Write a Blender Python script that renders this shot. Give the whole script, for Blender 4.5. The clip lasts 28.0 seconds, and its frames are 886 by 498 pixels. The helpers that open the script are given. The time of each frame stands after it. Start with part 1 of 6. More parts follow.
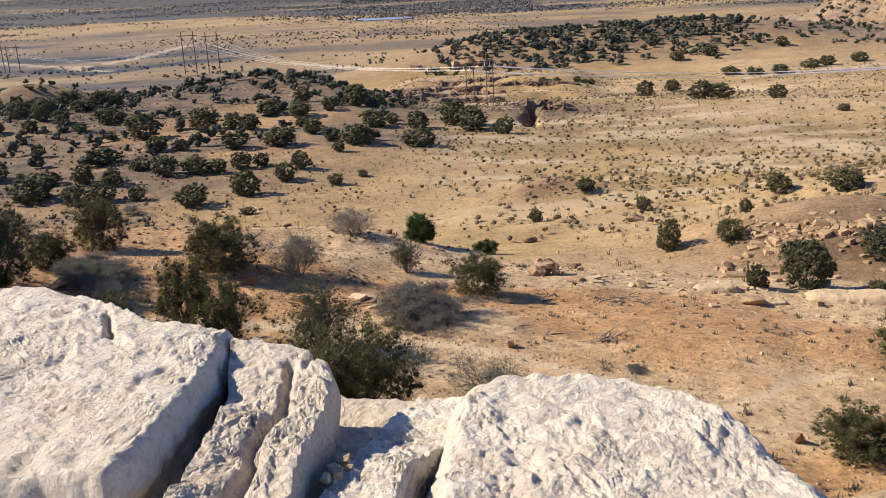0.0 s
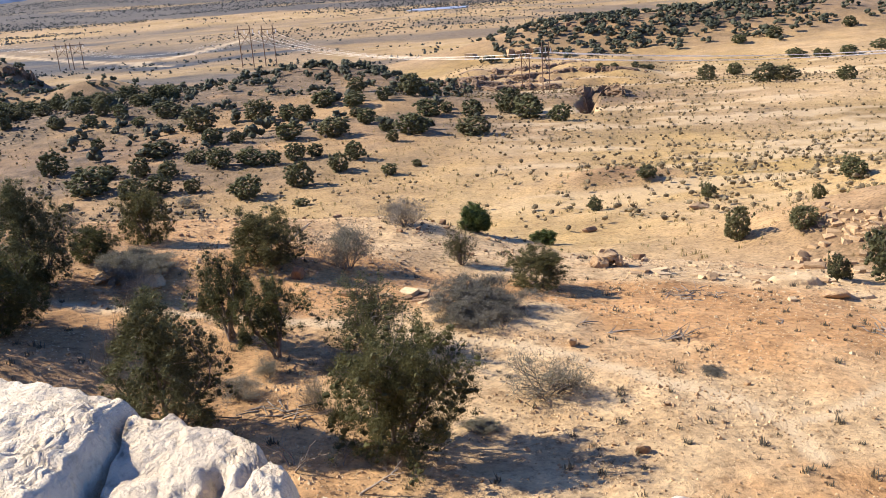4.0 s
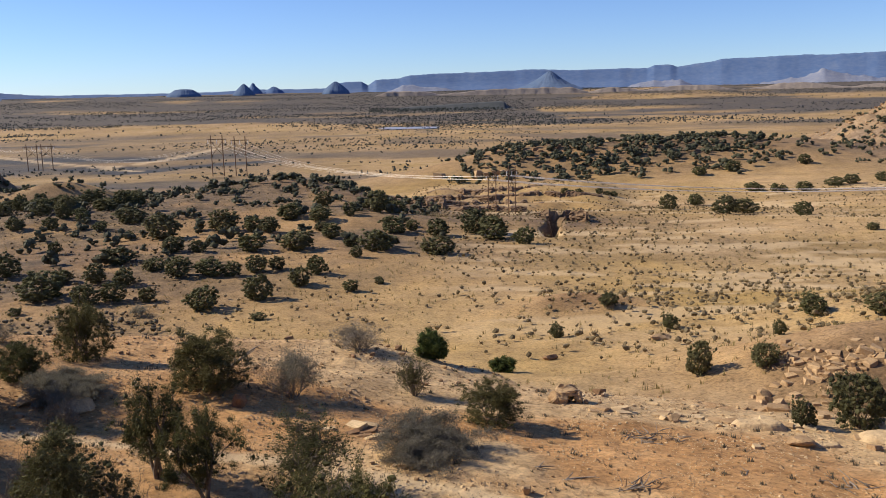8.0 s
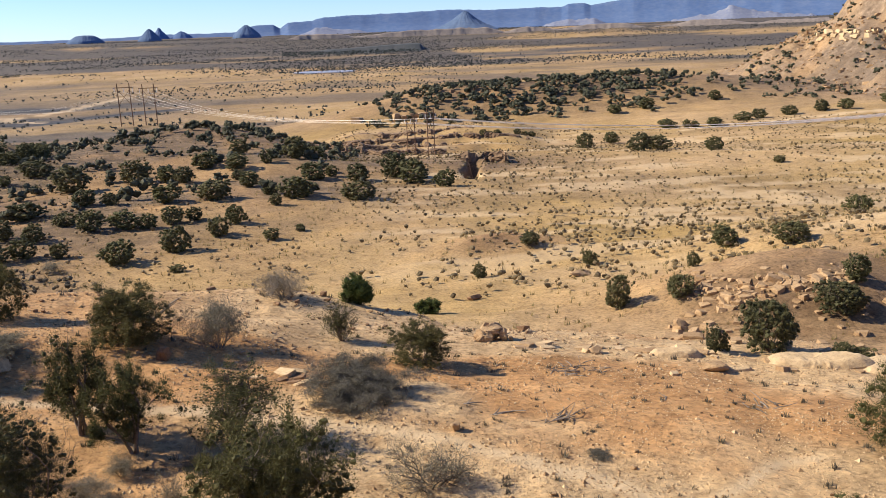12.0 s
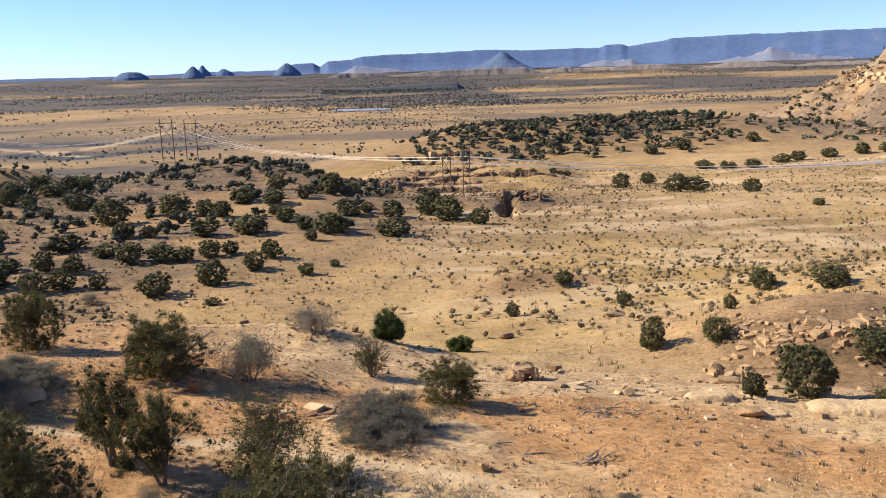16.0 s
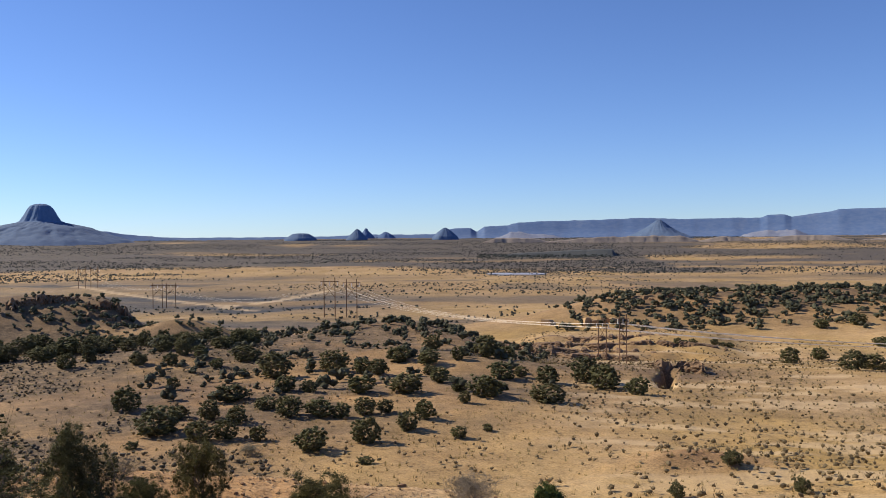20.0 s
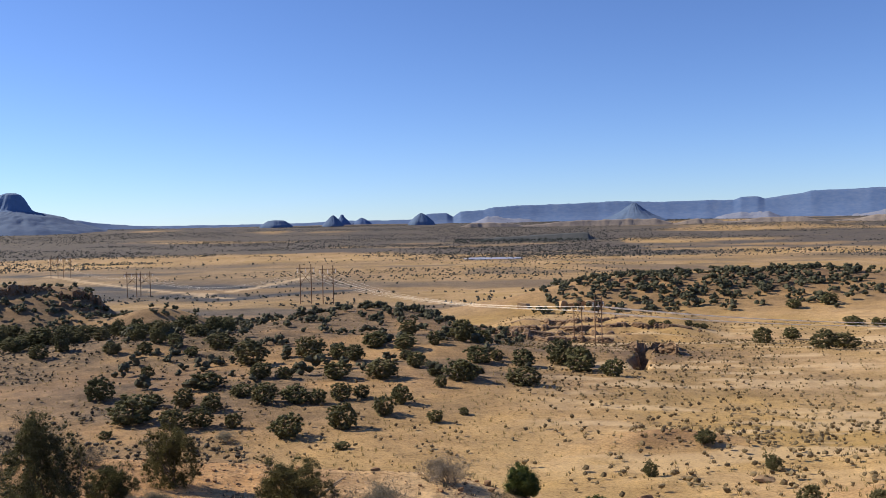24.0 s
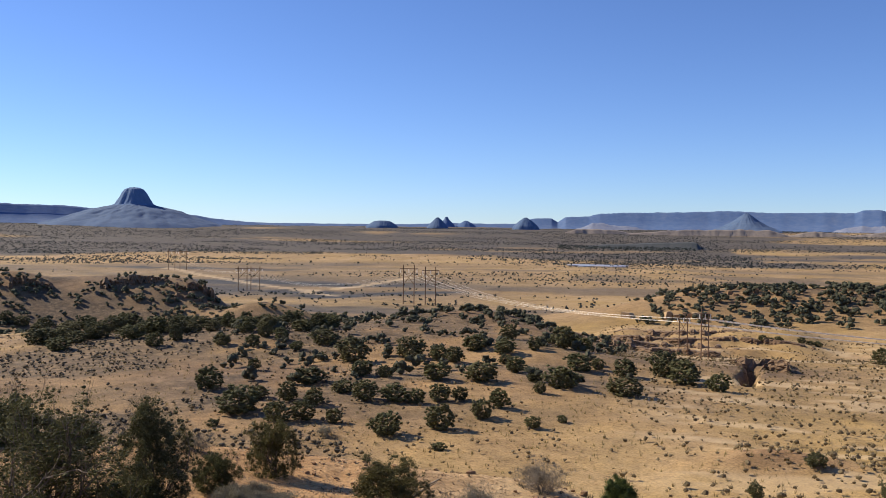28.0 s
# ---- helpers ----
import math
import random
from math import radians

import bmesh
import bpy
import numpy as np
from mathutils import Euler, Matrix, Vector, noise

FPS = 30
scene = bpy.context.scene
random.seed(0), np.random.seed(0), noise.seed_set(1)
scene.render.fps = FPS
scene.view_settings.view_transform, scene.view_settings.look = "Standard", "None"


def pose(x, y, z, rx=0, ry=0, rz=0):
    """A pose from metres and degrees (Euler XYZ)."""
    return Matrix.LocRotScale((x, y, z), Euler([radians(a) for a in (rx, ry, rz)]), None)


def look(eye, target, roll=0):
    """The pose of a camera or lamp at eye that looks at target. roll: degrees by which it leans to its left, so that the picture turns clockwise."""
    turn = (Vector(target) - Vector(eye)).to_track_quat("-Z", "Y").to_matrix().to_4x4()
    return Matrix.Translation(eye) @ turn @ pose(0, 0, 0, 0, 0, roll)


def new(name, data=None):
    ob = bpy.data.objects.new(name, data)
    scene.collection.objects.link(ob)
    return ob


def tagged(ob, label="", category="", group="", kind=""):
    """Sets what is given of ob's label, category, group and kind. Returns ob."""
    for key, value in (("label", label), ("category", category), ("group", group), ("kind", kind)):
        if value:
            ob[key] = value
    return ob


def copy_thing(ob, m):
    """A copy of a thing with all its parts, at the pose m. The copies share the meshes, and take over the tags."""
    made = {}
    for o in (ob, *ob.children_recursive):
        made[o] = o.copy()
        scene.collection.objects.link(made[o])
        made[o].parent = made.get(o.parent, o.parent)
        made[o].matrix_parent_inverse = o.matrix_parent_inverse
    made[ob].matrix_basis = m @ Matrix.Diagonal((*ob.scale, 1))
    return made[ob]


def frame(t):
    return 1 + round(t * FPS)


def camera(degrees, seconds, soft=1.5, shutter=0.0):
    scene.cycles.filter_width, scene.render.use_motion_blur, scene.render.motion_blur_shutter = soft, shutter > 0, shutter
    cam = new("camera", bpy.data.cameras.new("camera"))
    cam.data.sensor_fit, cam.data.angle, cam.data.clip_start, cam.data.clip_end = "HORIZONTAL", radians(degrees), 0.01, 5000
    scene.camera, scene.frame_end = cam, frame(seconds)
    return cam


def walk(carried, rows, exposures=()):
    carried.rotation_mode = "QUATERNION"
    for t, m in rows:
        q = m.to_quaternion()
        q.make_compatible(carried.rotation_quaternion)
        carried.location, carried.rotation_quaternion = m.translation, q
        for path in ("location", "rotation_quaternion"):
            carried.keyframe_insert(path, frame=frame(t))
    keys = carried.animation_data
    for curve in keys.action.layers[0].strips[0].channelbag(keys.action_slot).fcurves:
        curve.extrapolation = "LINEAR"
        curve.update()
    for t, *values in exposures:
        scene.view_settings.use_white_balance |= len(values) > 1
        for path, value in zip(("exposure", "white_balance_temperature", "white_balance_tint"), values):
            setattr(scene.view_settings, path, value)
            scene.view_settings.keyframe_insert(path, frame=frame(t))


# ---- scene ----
# The camera and its walk: seconds, place, then bearing, pitch and lean in degrees.
cam = camera(53.93, 28.0, 0.8)
PATH = [
    (0.0, -0.448, -3.207, 0.343, 1.113, -17.299, -2.619),
    (0.5, -0.357, -2.930, 0.279, 1.905, -12.237, -3.438),
    (1.0, -0.317, -2.709, 0.272, -2.449, -12.139, -3.440),
    (1.5, -0.411, -2.476, 0.203, -5.270, -9.497, -3.894),
    (2.0, -0.456, -2.196, 0.119, -4.643, -15.313, -4.292),
    (2.5, -0.434, -2.023, 0.068, -6.027, -16.451, -6.695),
    (4.5, -0.392, -0.965, -0.225, -0.318, -18.000, -2.346),
    (5.0, -0.270, -0.591, -0.169, 3.095, -17.561, -2.415),
    (5.5, -0.264, -0.361, -0.165, -4.707, -14.359, -0.676),
    (6.0, -0.261, -0.146, -0.104, 0.944, -16.439, -1.836),
    (6.5, -0.158, -0.034, -0.134, 6.460, -16.558, -1.534),
    (7.0, -0.135, 0.024, -0.054, 4.644, -13.810, -1.803),
    (7.5, -0.097, 0.038, 0.005, 2.924, -9.886, -0.489),
    (8.0, -0.087, 0.028, -0.012, 0.000, -10.281, -1.227),
    (8.5, -0.174, 0.026, -0.011, -3.474, -10.738, -3.232),
    (9.0, -0.202, 0.034, -0.013, -2.075, -11.858, -2.607),
    (9.5, -0.188, 0.034, -0.072, 2.094, -14.242, -2.040),
    (10.0, -0.109, 0.035, -0.075, 4.528, -13.046, -2.085),
    (10.5, -0.097, -0.002, -0.128, 6.864, -13.253, -0.343),
    (11.0, -0.122, 0.013, -0.049, 4.947, -13.083, -1.814),
    (11.5, -0.140, 0.007, -0.053, 5.002, -13.606, -1.995),
    (13.5, -0.093, -0.016, -0.054, 5.359, -14.470, -2.207),
    (14.0, -0.066, -0.014, -0.042, 3.769, -13.442, -2.098),
    (14.5, -0.141, 0.004, -0.028, -1.890, -12.690, -1.997),
    (15.0, -0.212, 0.007, -0.029, 0.227, -12.172, -2.276),
    (15.5, -0.101, 0.003, -0.050, 9.803, -11.736, -1.594),
    (16.0, -0.067, 0.010, -0.070, 2.931, -11.559, -1.632),
    (16.5, -0.082, 0.040, -0.036, -4.520, -9.978, -0.682),
    (17.0, -0.122, 0.074, -0.037, -13.429, -8.427, -0.841),
    (17.5, -0.238, 0.120, -0.041, -22.169, -6.337, -1.089),
    (18.0, -0.446, 0.150, -0.048, -29.237, -4.401, -0.173),
    (18.5, -0.613, 0.186, -0.066, -29.600, -2.306, -0.160),
    (19.0, -0.696, 0.262, -0.052, -18.621, -1.989, 0.125),
    (19.5, -0.762, 0.335, -0.039, -11.042, -0.503, -0.700),
    (20.0, -0.769, 0.402, -0.008, -6.827, -0.657, -0.495),
    (20.5, -0.722, 0.433, -0.002, 2.514, -1.381, -0.365),
    (22.5, -0.475, 0.439, -0.092, -1.874, -1.166, -0.679),
    (23.0, -0.510, 0.477, -0.099, -4.246, -0.856, -0.938),
    (23.5, -0.520, 0.523, -0.104, -3.966, -1.285, -0.997),
    (24.0, -0.503, 0.557, -0.119, -5.302, -1.647, -1.129),
    (24.5, -0.532, 0.586, -0.122, -7.551, -2.148, -0.731),
    (25.0, -0.555, 0.595, -0.133, -9.537, -1.998, -0.586),
    (25.5, -0.587, 0.595, -0.128, -10.562, -2.008, -0.302),
    (26.0, -0.610, 0.595, -0.120, -10.557, -1.949, -0.149),
    (26.5, -0.623, 0.608, -0.121, -10.241, -1.908, -0.044),
    (27.0, -0.613, 0.624, -0.126, -10.227, -1.819, 0.041),
    (27.5, -0.582, 0.619, -0.131, -10.432, -1.667, 0.168),
    (28.0, -0.511, 0.604, -0.109, -12.082, -1.378, 0.625),
]


def view(x, y, z, bearing, pitch, lean):
    b, p = radians(bearing), radians(pitch)
    way = Vector((math.sin(b) * math.cos(p), math.cos(b) * math.cos(p), math.sin(p)))
    eye = Vector((x, y, z))
    return look(eye, eye + way, lean)


walk(cam, [(t, view(*row)) for t, *row in PATH], exposures=[(0.0, 0.64, 6250, 10), (1.5, 0.55, 6550, 10), (2.5, 0.93, 6450, 10), (5.0, 1.08, 6200, 10), (6.0, 0.84, 6250, 10), (7.0, 0.84, 6600, 10), (8.0, 0.36, 6850, 10), (9.0, 0.48, 6850, 10), (10.0, 0.84, 6800, 10), (11.0, 0.66, 6800, 10), (15.5, 0.78, 6750, 10), (18.0, 0.22, 6900, 10), (20.5, 0.34, 6850, 10), (25.0, 0.4, 6850, 10), (28.0, 0.37, 6800, 10)])

# World, sun and sky.
SUN_BEARING, SUN_HEIGHT = -78.0, 35.0
world = bpy.data.worlds.new("sky")
scene.world = world
world.use_nodes = True
wt = world.node_tree
sky = wt.nodes.new("ShaderNodeTexSky")
sky.sky_type, sky.sun_disc = "NISHITA", False
sky.sun_elevation, sky.sun_rotation = radians(SUN_HEIGHT), radians(SUN_BEARING)
sky.altitude, sky.air_density, sky.dust_density, sky.ozone_density = 1800, 1.0, 0.0, 1.5
wt.nodes["Background"].inputs["Strength"].default_value = 0.068
clear = wt.nodes.new("ShaderNodeMix")
clear.data_type, clear.blend_type = "RGBA", "MULTIPLY"
clear.inputs[0].default_value, clear.inputs[7].default_value = 1.0, (0.82, 1.08, 1.66, 1)
wt.links.new(sky.outputs["Color"], clear.inputs[6])
wt.links.new(clear.outputs[2], wt.nodes["Background"].inputs["Color"])
sun = new("sun", bpy.data.lights.new("sun", "SUN"))
sun.data.energy, sun.data.angle, sun.data.color = 5.0, radians(0.5), (1.0, 0.9, 0.76)
sb, sh = radians(SUN_BEARING), radians(SUN_HEIGHT)
sun.matrix_world = look((0, 0, 0), (-math.sin(sb) * math.cos(sh), -math.cos(sb) * math.cos(sh), -math.sin(sh)))


# Materials.
def shader(name, rough=0.9):
    m = bpy.data.materials.new(name)
    m.use_nodes = True
    p = m.node_tree.nodes["Principled BSDF"]
    p.inputs["Roughness"].default_value = rough
    p.inputs["Specular IOR Level"].default_value = 0.25
    return m, m.node_tree, p


def add(nt, kind, **values):
    n = nt.nodes.new("ShaderNode" + kind)
    for key, v in values.items():
        n.inputs[key].default_value = v
    return n


def noise_out(nt, size, detail=5.0, rough=0.6, place=None):
    """Noise with features of that many metres."""
    n = add(nt, "TexNoise", Scale=1.0 / size, Detail=detail, Roughness=rough)
    if place is not None:
        nt.links.new(place, n.inputs["Vector"])
    return n.outputs["Fac"]


def ramp(nt, fac, *stops):
    n = nt.nodes.new("ShaderNodeValToRGB")
    while len(n.color_ramp.elements) < len(stops):
        n.color_ramp.elements.new(0.5)
    for e, (at, c) in zip(n.color_ramp.elements, stops):
        e.position, e.color = at, (*c, 1) if len(c) == 3 else c
    nt.links.new(fac, n.inputs["Fac"])
    return n.outputs["Color"]


def mix(nt, fac, a, b, how="MIX"):
    n = nt.nodes.new("ShaderNodeMix")
    n.data_type, n.blend_type, n.clamp_factor = "RGBA", how, True
    for index, v in ((0, fac), (6, a), (7, b)):
        s = n.inputs[index]
        if isinstance(v, bpy.types.NodeSocket):
            nt.links.new(v, s)
        else:
            s.default_value = v if index == 0 else (*v, 1)
    return n.outputs[2]


def relief(nt, p, fac, depth, strength=1.0):
    b = add(nt, "Bump", Distance=depth, Strength=strength)
    nt.links.new(fac, b.inputs["Height"])
    nt.links.new(b.outputs["Normal"], p.inputs["Normal"])


def place_of(nt, own=False):
    return add(nt, "TexCoord").outputs["Object"] if own else add(nt, "NewGeometry").outputs["Position"]


def rock_material(name, pale, mid, dark, size, depth, rough=0.92):
    m, nt, p = shader(name, rough)
    at = place_of(nt)
    big = noise_out(nt, size * 4, 4, 0.6, at)
    fine = noise_out(nt, size * 0.35, 6, 0.7, at)
    base = ramp(nt, big, (0.3, mid), (0.52, pale), (0.75, mid))
    spots = ramp(nt, fine, (0.3, dark), (0.48, (1, 1, 1)), (0.7, (1.1, 1.08, 1.05)))
    stain = ramp(nt, noise_out(nt, size * 1.3, 6, 0.7, at), (0.3, (0.68, 0.6, 0.53)), (0.5, (1, 0.98, 0.96)), (0.7, (1.12, 1.1, 1.08)))
    info = add(nt, "ObjectInfo").outputs["Random"]
    own = ramp(nt, info, (0.0, (0.8, 0.76, 0.72)), (1.0, (1.0, 1.0, 1.0)))
    c = mix(nt, 0.6, base, spots, "MULTIPLY")
    c = mix(nt, 0.45, c, stain, "MULTIPLY")
    c = mix(nt, 1.0, c, own, "MULTIPLY")
    nt.links.new(c, p.inputs["Base Color"])
    both = nt.nodes.new("ShaderNodeMath")
    both.operation = "ADD"
    nt.links.new(fine, both.inputs[0])
    nt.links.new(noise_out(nt, size, 3, 0.6, at), both.inputs[1])
    relief(nt, p, both.outputs[0], depth)
    return m


def leaf_material(name, a, b, c, rough=0.75):
    m, nt, p = shader(name, rough)
    island = add(nt, "NewGeometry").outputs["Random Per Island"]
    own = add(nt, "ObjectInfo").outputs["Random"]
    leaf = ramp(nt, island, (0.0, a), (0.6, b), (1.0, c))
    tone = ramp(nt, own, (0.0, (0.7, 0.72, 0.66)), (0.5, (0.95, 1, 0.85)), (1.0, (1.1, 1.05, 0.95)))
    c = mix(nt, 1.0, leaf, tone, "MULTIPLY")
    nt.links.new(c, p.inputs["Base Color"])
    # leaves let some light through
    thin = add(nt, "BsdfTranslucent")
    nt.links.new(c, thin.inputs["Color"])
    both = add(nt, "MixShader", Fac=0.34)
    nt.links.new(p.outputs["BSDF"], both.inputs[1])
    nt.links.new(thin.outputs["BSDF"], both.inputs[2])
    nt.links.new(both.outputs["Shader"], nt.nodes["Material Output"].inputs["Surface"])
    return m


def plain_material(name, a, b, size, rough=0.85, depth=0.0, own=False):
    m, nt, p = shader(name, rough)
    f = noise_out(nt, size, 6, 0.65, place_of(nt, own))
    nt.links.new(ramp(nt, f, (0.3, a), (0.7, b)), p.inputs["Base Color"])
    if depth:
        relief(nt, p, f, depth)
    return m


def ground_material():
    """Tan grit, straw grass, red soil and bare trail, as the three layers of the attribute 'soil' say."""
    m, nt, p = shader("desert_ground", 0.95)
    at = place_of(nt)
    layers = add(nt, "Attribute")
    layers.attribute_name = "soil"
    split = add(nt, "SeparateColor")
    nt.links.new(layers.outputs["Color"], split.inputs["Color"])
    grit = noise_out(nt, 0.25, 7, 0.72, at)
    clod = noise_out(nt, 1.6, 5, 0.65, at)
    patch = noise_out(nt, 14, 5, 0.6, at)
    wide = noise_out(nt, 120, 5, 0.6, at)
    tan = ramp(nt, clod, (0.25, (0.37, 0.25, 0.125)), (0.5, (0.5, 0.35, 0.185)), (0.75, (0.6, 0.435, 0.24)))
    red = ramp(nt, clod, (0.25, (0.31, 0.17, 0.07)), (0.5, (0.44, 0.245, 0.1)), (0.75, (0.53, 0.325, 0.15)))
    straw = ramp(nt, patch, (0.3, (0.258, 0.167, 0.057)), (0.5, (0.360, 0.241, 0.084)), (0.7, (0.433, 0.295, 0.110)))
    grey = ramp(nt, clod, (0.3, (0.12, 0.085, 0.055)), (0.7, (0.21, 0.15, 0.1)))
    trail = ramp(nt, clod, (0.3, (0.55, 0.405, 0.235)), (0.7, (0.63, 0.475, 0.285)))
    # dark scrub cover, with haze blue put into its darker end
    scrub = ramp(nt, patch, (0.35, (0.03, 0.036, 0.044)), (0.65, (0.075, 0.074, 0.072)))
    other = add(nt, "Attribute")
    other.attribute_name = "earth"
    earth = add(nt, "SeparateColor")
    nt.links.new(other.outputs["Color"], earth.inputs["Color"])
    brown = ramp(nt, noise_out(nt, 4.0, 6, 0.7, at), (0.3, (0.1, 0.064, 0.035)), (0.5, (0.175, 0.112, 0.06)), (0.7, (0.265, 0.175, 0.095)))
    twigs = ramp(nt, noise_out(nt, 2.2, 5, 0.75, at), (0.38, (0.055, 0.044, 0.03)), (0.52, (0.13, 0.095, 0.06)), (0.62, (0.25, 0.175, 0.1)))
    c = mix(nt, split.outputs["Green"], tan, red)
    c = mix(nt, split.outputs["Blue"], c, straw)
    c = mix(nt, earth.outputs["Red"], c, brown)
    c = mix(nt, earth.outputs["Green"], c, twigs)
    scree = ramp(nt, noise_out(nt, 3.0, 7, 0.75, at), (0.32, (0.13, 0.092, 0.06)), (0.5, (0.215, 0.157, 0.104)), (0.66, (0.35, 0.265, 0.18)))
    c = mix(nt, earth.outputs["Blue"], c, scree)
    # bare and weathered patches at larger sizes
    bare = ramp(nt, patch, (0.56, (0, 0, 0)), (0.66, (0.3, 0.3, 0.3)))
    c = mix(nt, bare, c, grey)
    c = mix(nt, ramp(nt, wide, (0.45, (0, 0, 0)), (0.7, (0.45, 0.45, 0.45))), c, (0.2, 0.135, 0.075))
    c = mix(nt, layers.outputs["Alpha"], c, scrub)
    speck = ramp(nt, grit, (0.34, (0.45, 0.41, 0.38)), (0.46, (0.96, 0.96, 0.96)), (0.62, (1.35, 1.31, 1.27)))
    c = mix(nt, 0.85, c, speck, "MULTIPLY")
    tufts = ramp(nt, noise_out(nt, 0.9, 3, 0.75, at), (0.34, (0.62, 0.57, 0.52)), (0.44, (1, 1, 1)))
    c = mix(nt, 0.7, c, tufts, "MULTIPLY")
    streak = ramp(nt, noise_out(nt, 5.0, 4, 0.7, at), (0.36, (0.82, 0.79, 0.75)), (0.5, (1, 1, 1)), (0.64, (1.14, 1.11, 1.07)))
    c = mix(nt, 0.8, c, streak, "MULTIPLY")
    c = mix(nt, split.outputs["Red"], c, trail)
    nt.links.new(c, p.inputs["Base Color"])
    relief(nt, p, grit, 0.1)
    return m


M_GROUND = ground_material()
M_PALE = rock_material("pale_sandstone", (0.9, 0.785, 0.605), (0.8, 0.675, 0.505), (0.56, 0.48, 0.39), 0.1, 0.04)
M_CREAM = rock_material("cream_sandstone", (0.62, 0.47, 0.28), (0.52, 0.38, 0.215), (0.44, 0.384, 0.336), 0.25, 0.04)
M_TAN = rock_material("tan_sandstone", (0.47, 0.33, 0.185), (0.38, 0.255, 0.138), (0.375, 0.315, 0.27), 0.3, 0.04)
M_RED = rock_material("rust_sandstone", (0.3, 0.188, 0.105), (0.225, 0.135, 0.075), (0.375, 0.315, 0.27), 0.3, 0.04)
M_CLIFF = rock_material("cliff_sandstone", (0.25, 0.17, 0.105), (0.18, 0.118, 0.07), (0.315, 0.266, 0.224), 1.2, 0.2)
M_JUNIPER = leaf_material("juniper_leaf", (0.07, 0.067, 0.027), (0.096, 0.091, 0.037), (0.14, 0.131, 0.055))
M_PINYON = leaf_material("pinyon_leaf", (0.102, 0.096, 0.045), (0.132, 0.124, 0.06), (0.178, 0.166, 0.084))
M_BRIGHT = leaf_material("bright_leaf", (0.07, 0.09, 0.026), (0.1, 0.125, 0.036), (0.15, 0.18, 0.06))
M_SAGE = leaf_material("sage_leaf", (0.12, 0.095, 0.052), (0.18, 0.142, 0.078), (0.25, 0.2, 0.115))
M_GREYBRUSH = leaf_material("grey_twig", (0.145, 0.126, 0.105), (0.225, 0.2, 0.17), (0.33, 0.295, 0.25))
M_SCRUB = leaf_material("grey_scrub", (0.09, 0.076, 0.06), (0.13, 0.11, 0.086), (0.18, 0.155, 0.12))
M_VALLEY = leaf_material("valley_shrub", (0.2, 0.147, 0.088), (0.28, 0.208, 0.127), (0.37, 0.28, 0.175))
M_STRAW = leaf_material("dry_grass", (0.225, 0.165, 0.075), (0.315, 0.24, 0.112), (0.39, 0.3, 0.15))
# Far leaves are paled and distant ones blued to carry air haze in their colour.
M_FAR = leaf_material("hazed_far_juniper", (0.1, 0.1, 0.068), (0.122, 0.121, 0.082), (0.15, 0.148, 0.1))
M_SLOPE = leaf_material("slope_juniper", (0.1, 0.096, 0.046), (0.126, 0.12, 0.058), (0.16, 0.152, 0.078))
M_DISTANT = leaf_material("hazed_distant_juniper", (0.05, 0.058, 0.064), (0.062, 0.07, 0.075), (0.085, 0.092, 0.094))
M_BARK = plain_material("shaggy_bark", (0.1, 0.075, 0.055), (0.22, 0.18, 0.14), 0.12, 0.9, 0.02, True)
M_TWIG = plain_material("grey_brown_twig", (0.13, 0.105, 0.085), (0.24, 0.2, 0.165), 0.1, 0.9, 0.0, True)
M_DEAD = plain_material("weathered_deadwood", (0.17, 0.135, 0.1), (0.34, 0.285, 0.225), 0.1, 0.85, 0.01, True)
M_POLE = plain_material("weathered_pole", (0.16, 0.09, 0.05), (0.26, 0.16, 0.1), 0.8, 0.85)
# The warm near-white base stands in for sun glinting on aluminium.
M_WIRE, _nt, _p = shader("sunlit_aluminium_wire", 0.75)
_p.inputs["Base Color"].default_value, _p.inputs["Metallic"].default_value = (0.97, 0.9, 0.78, 1), 0.0
M_WATER, _nt, _p = shader("still_water", 0.3)
_p.inputs["Base Color"].default_value = (0.26, 0.27, 0.29, 1)
relief(_nt, _p, noise_out(_nt, 6, 3, 0.5, place_of(_nt)), 0.05)


# The lie of the land.
def lattice(ix, iy, seed):
    """Repeatable random numbers in 0..1 for whole-number places."""
    h = (ix.astype(np.int64) * 374761393 + iy.astype(np.int64) * 668265263 + seed * 974634777) & 0x7FFFFFFF
    h = ((h ^ (h >> 13)) * 1274126177) & 0x7FFFFFFF
    h = ((h ^ (h >> 16)) * 1103515245 + 12345) & 0x7FFFFFFF
    return (h & 0xFFFFFF) / float(0xFFFFFF)


def value_noise(x, y, seed=0):
    """Smooth noise in -1..1 over the plan."""
    x, y = np.asarray(x, float), np.asarray(y, float)
    ix, iy = np.floor(x), np.floor(y)
    fx, fy = x - ix, y - iy
    fx, fy = fx * fx * (3 - 2 * fx), fy * fy * (3 - 2 * fy)
    a, b = lattice(ix, iy, seed), lattice(ix + 1, iy, seed)
    c, d = lattice(ix, iy + 1, seed), lattice(ix + 1, iy + 1, seed)
    return 2 * ((a * (1 - fx) + b * fx) * (1 - fy) + (c * (1 - fx) + d * fx) * fy) - 1


def fbm(x, y, size, octaves=4, seed=0):
    total, amp, k = 0.0, 1.0, 1.0 / size
    for i in range(octaves):
        total = total + amp * value_noise(x * k + 17.3 * i, y * k - 9.1 * i, seed + i)
        amp, k = amp * 0.5, k * 2.03
    return total


def polar(az, r):
    """Plan position from a bearing (degrees, clockwise from +y) and a distance."""
    a = radians(az)
    return r * math.sin(a), r * math.cos(a)


def step(a, b, v):
    t = np.clip((v - a) / (b - a), 0, 1)
    return t * t * (3 - 2 * t)


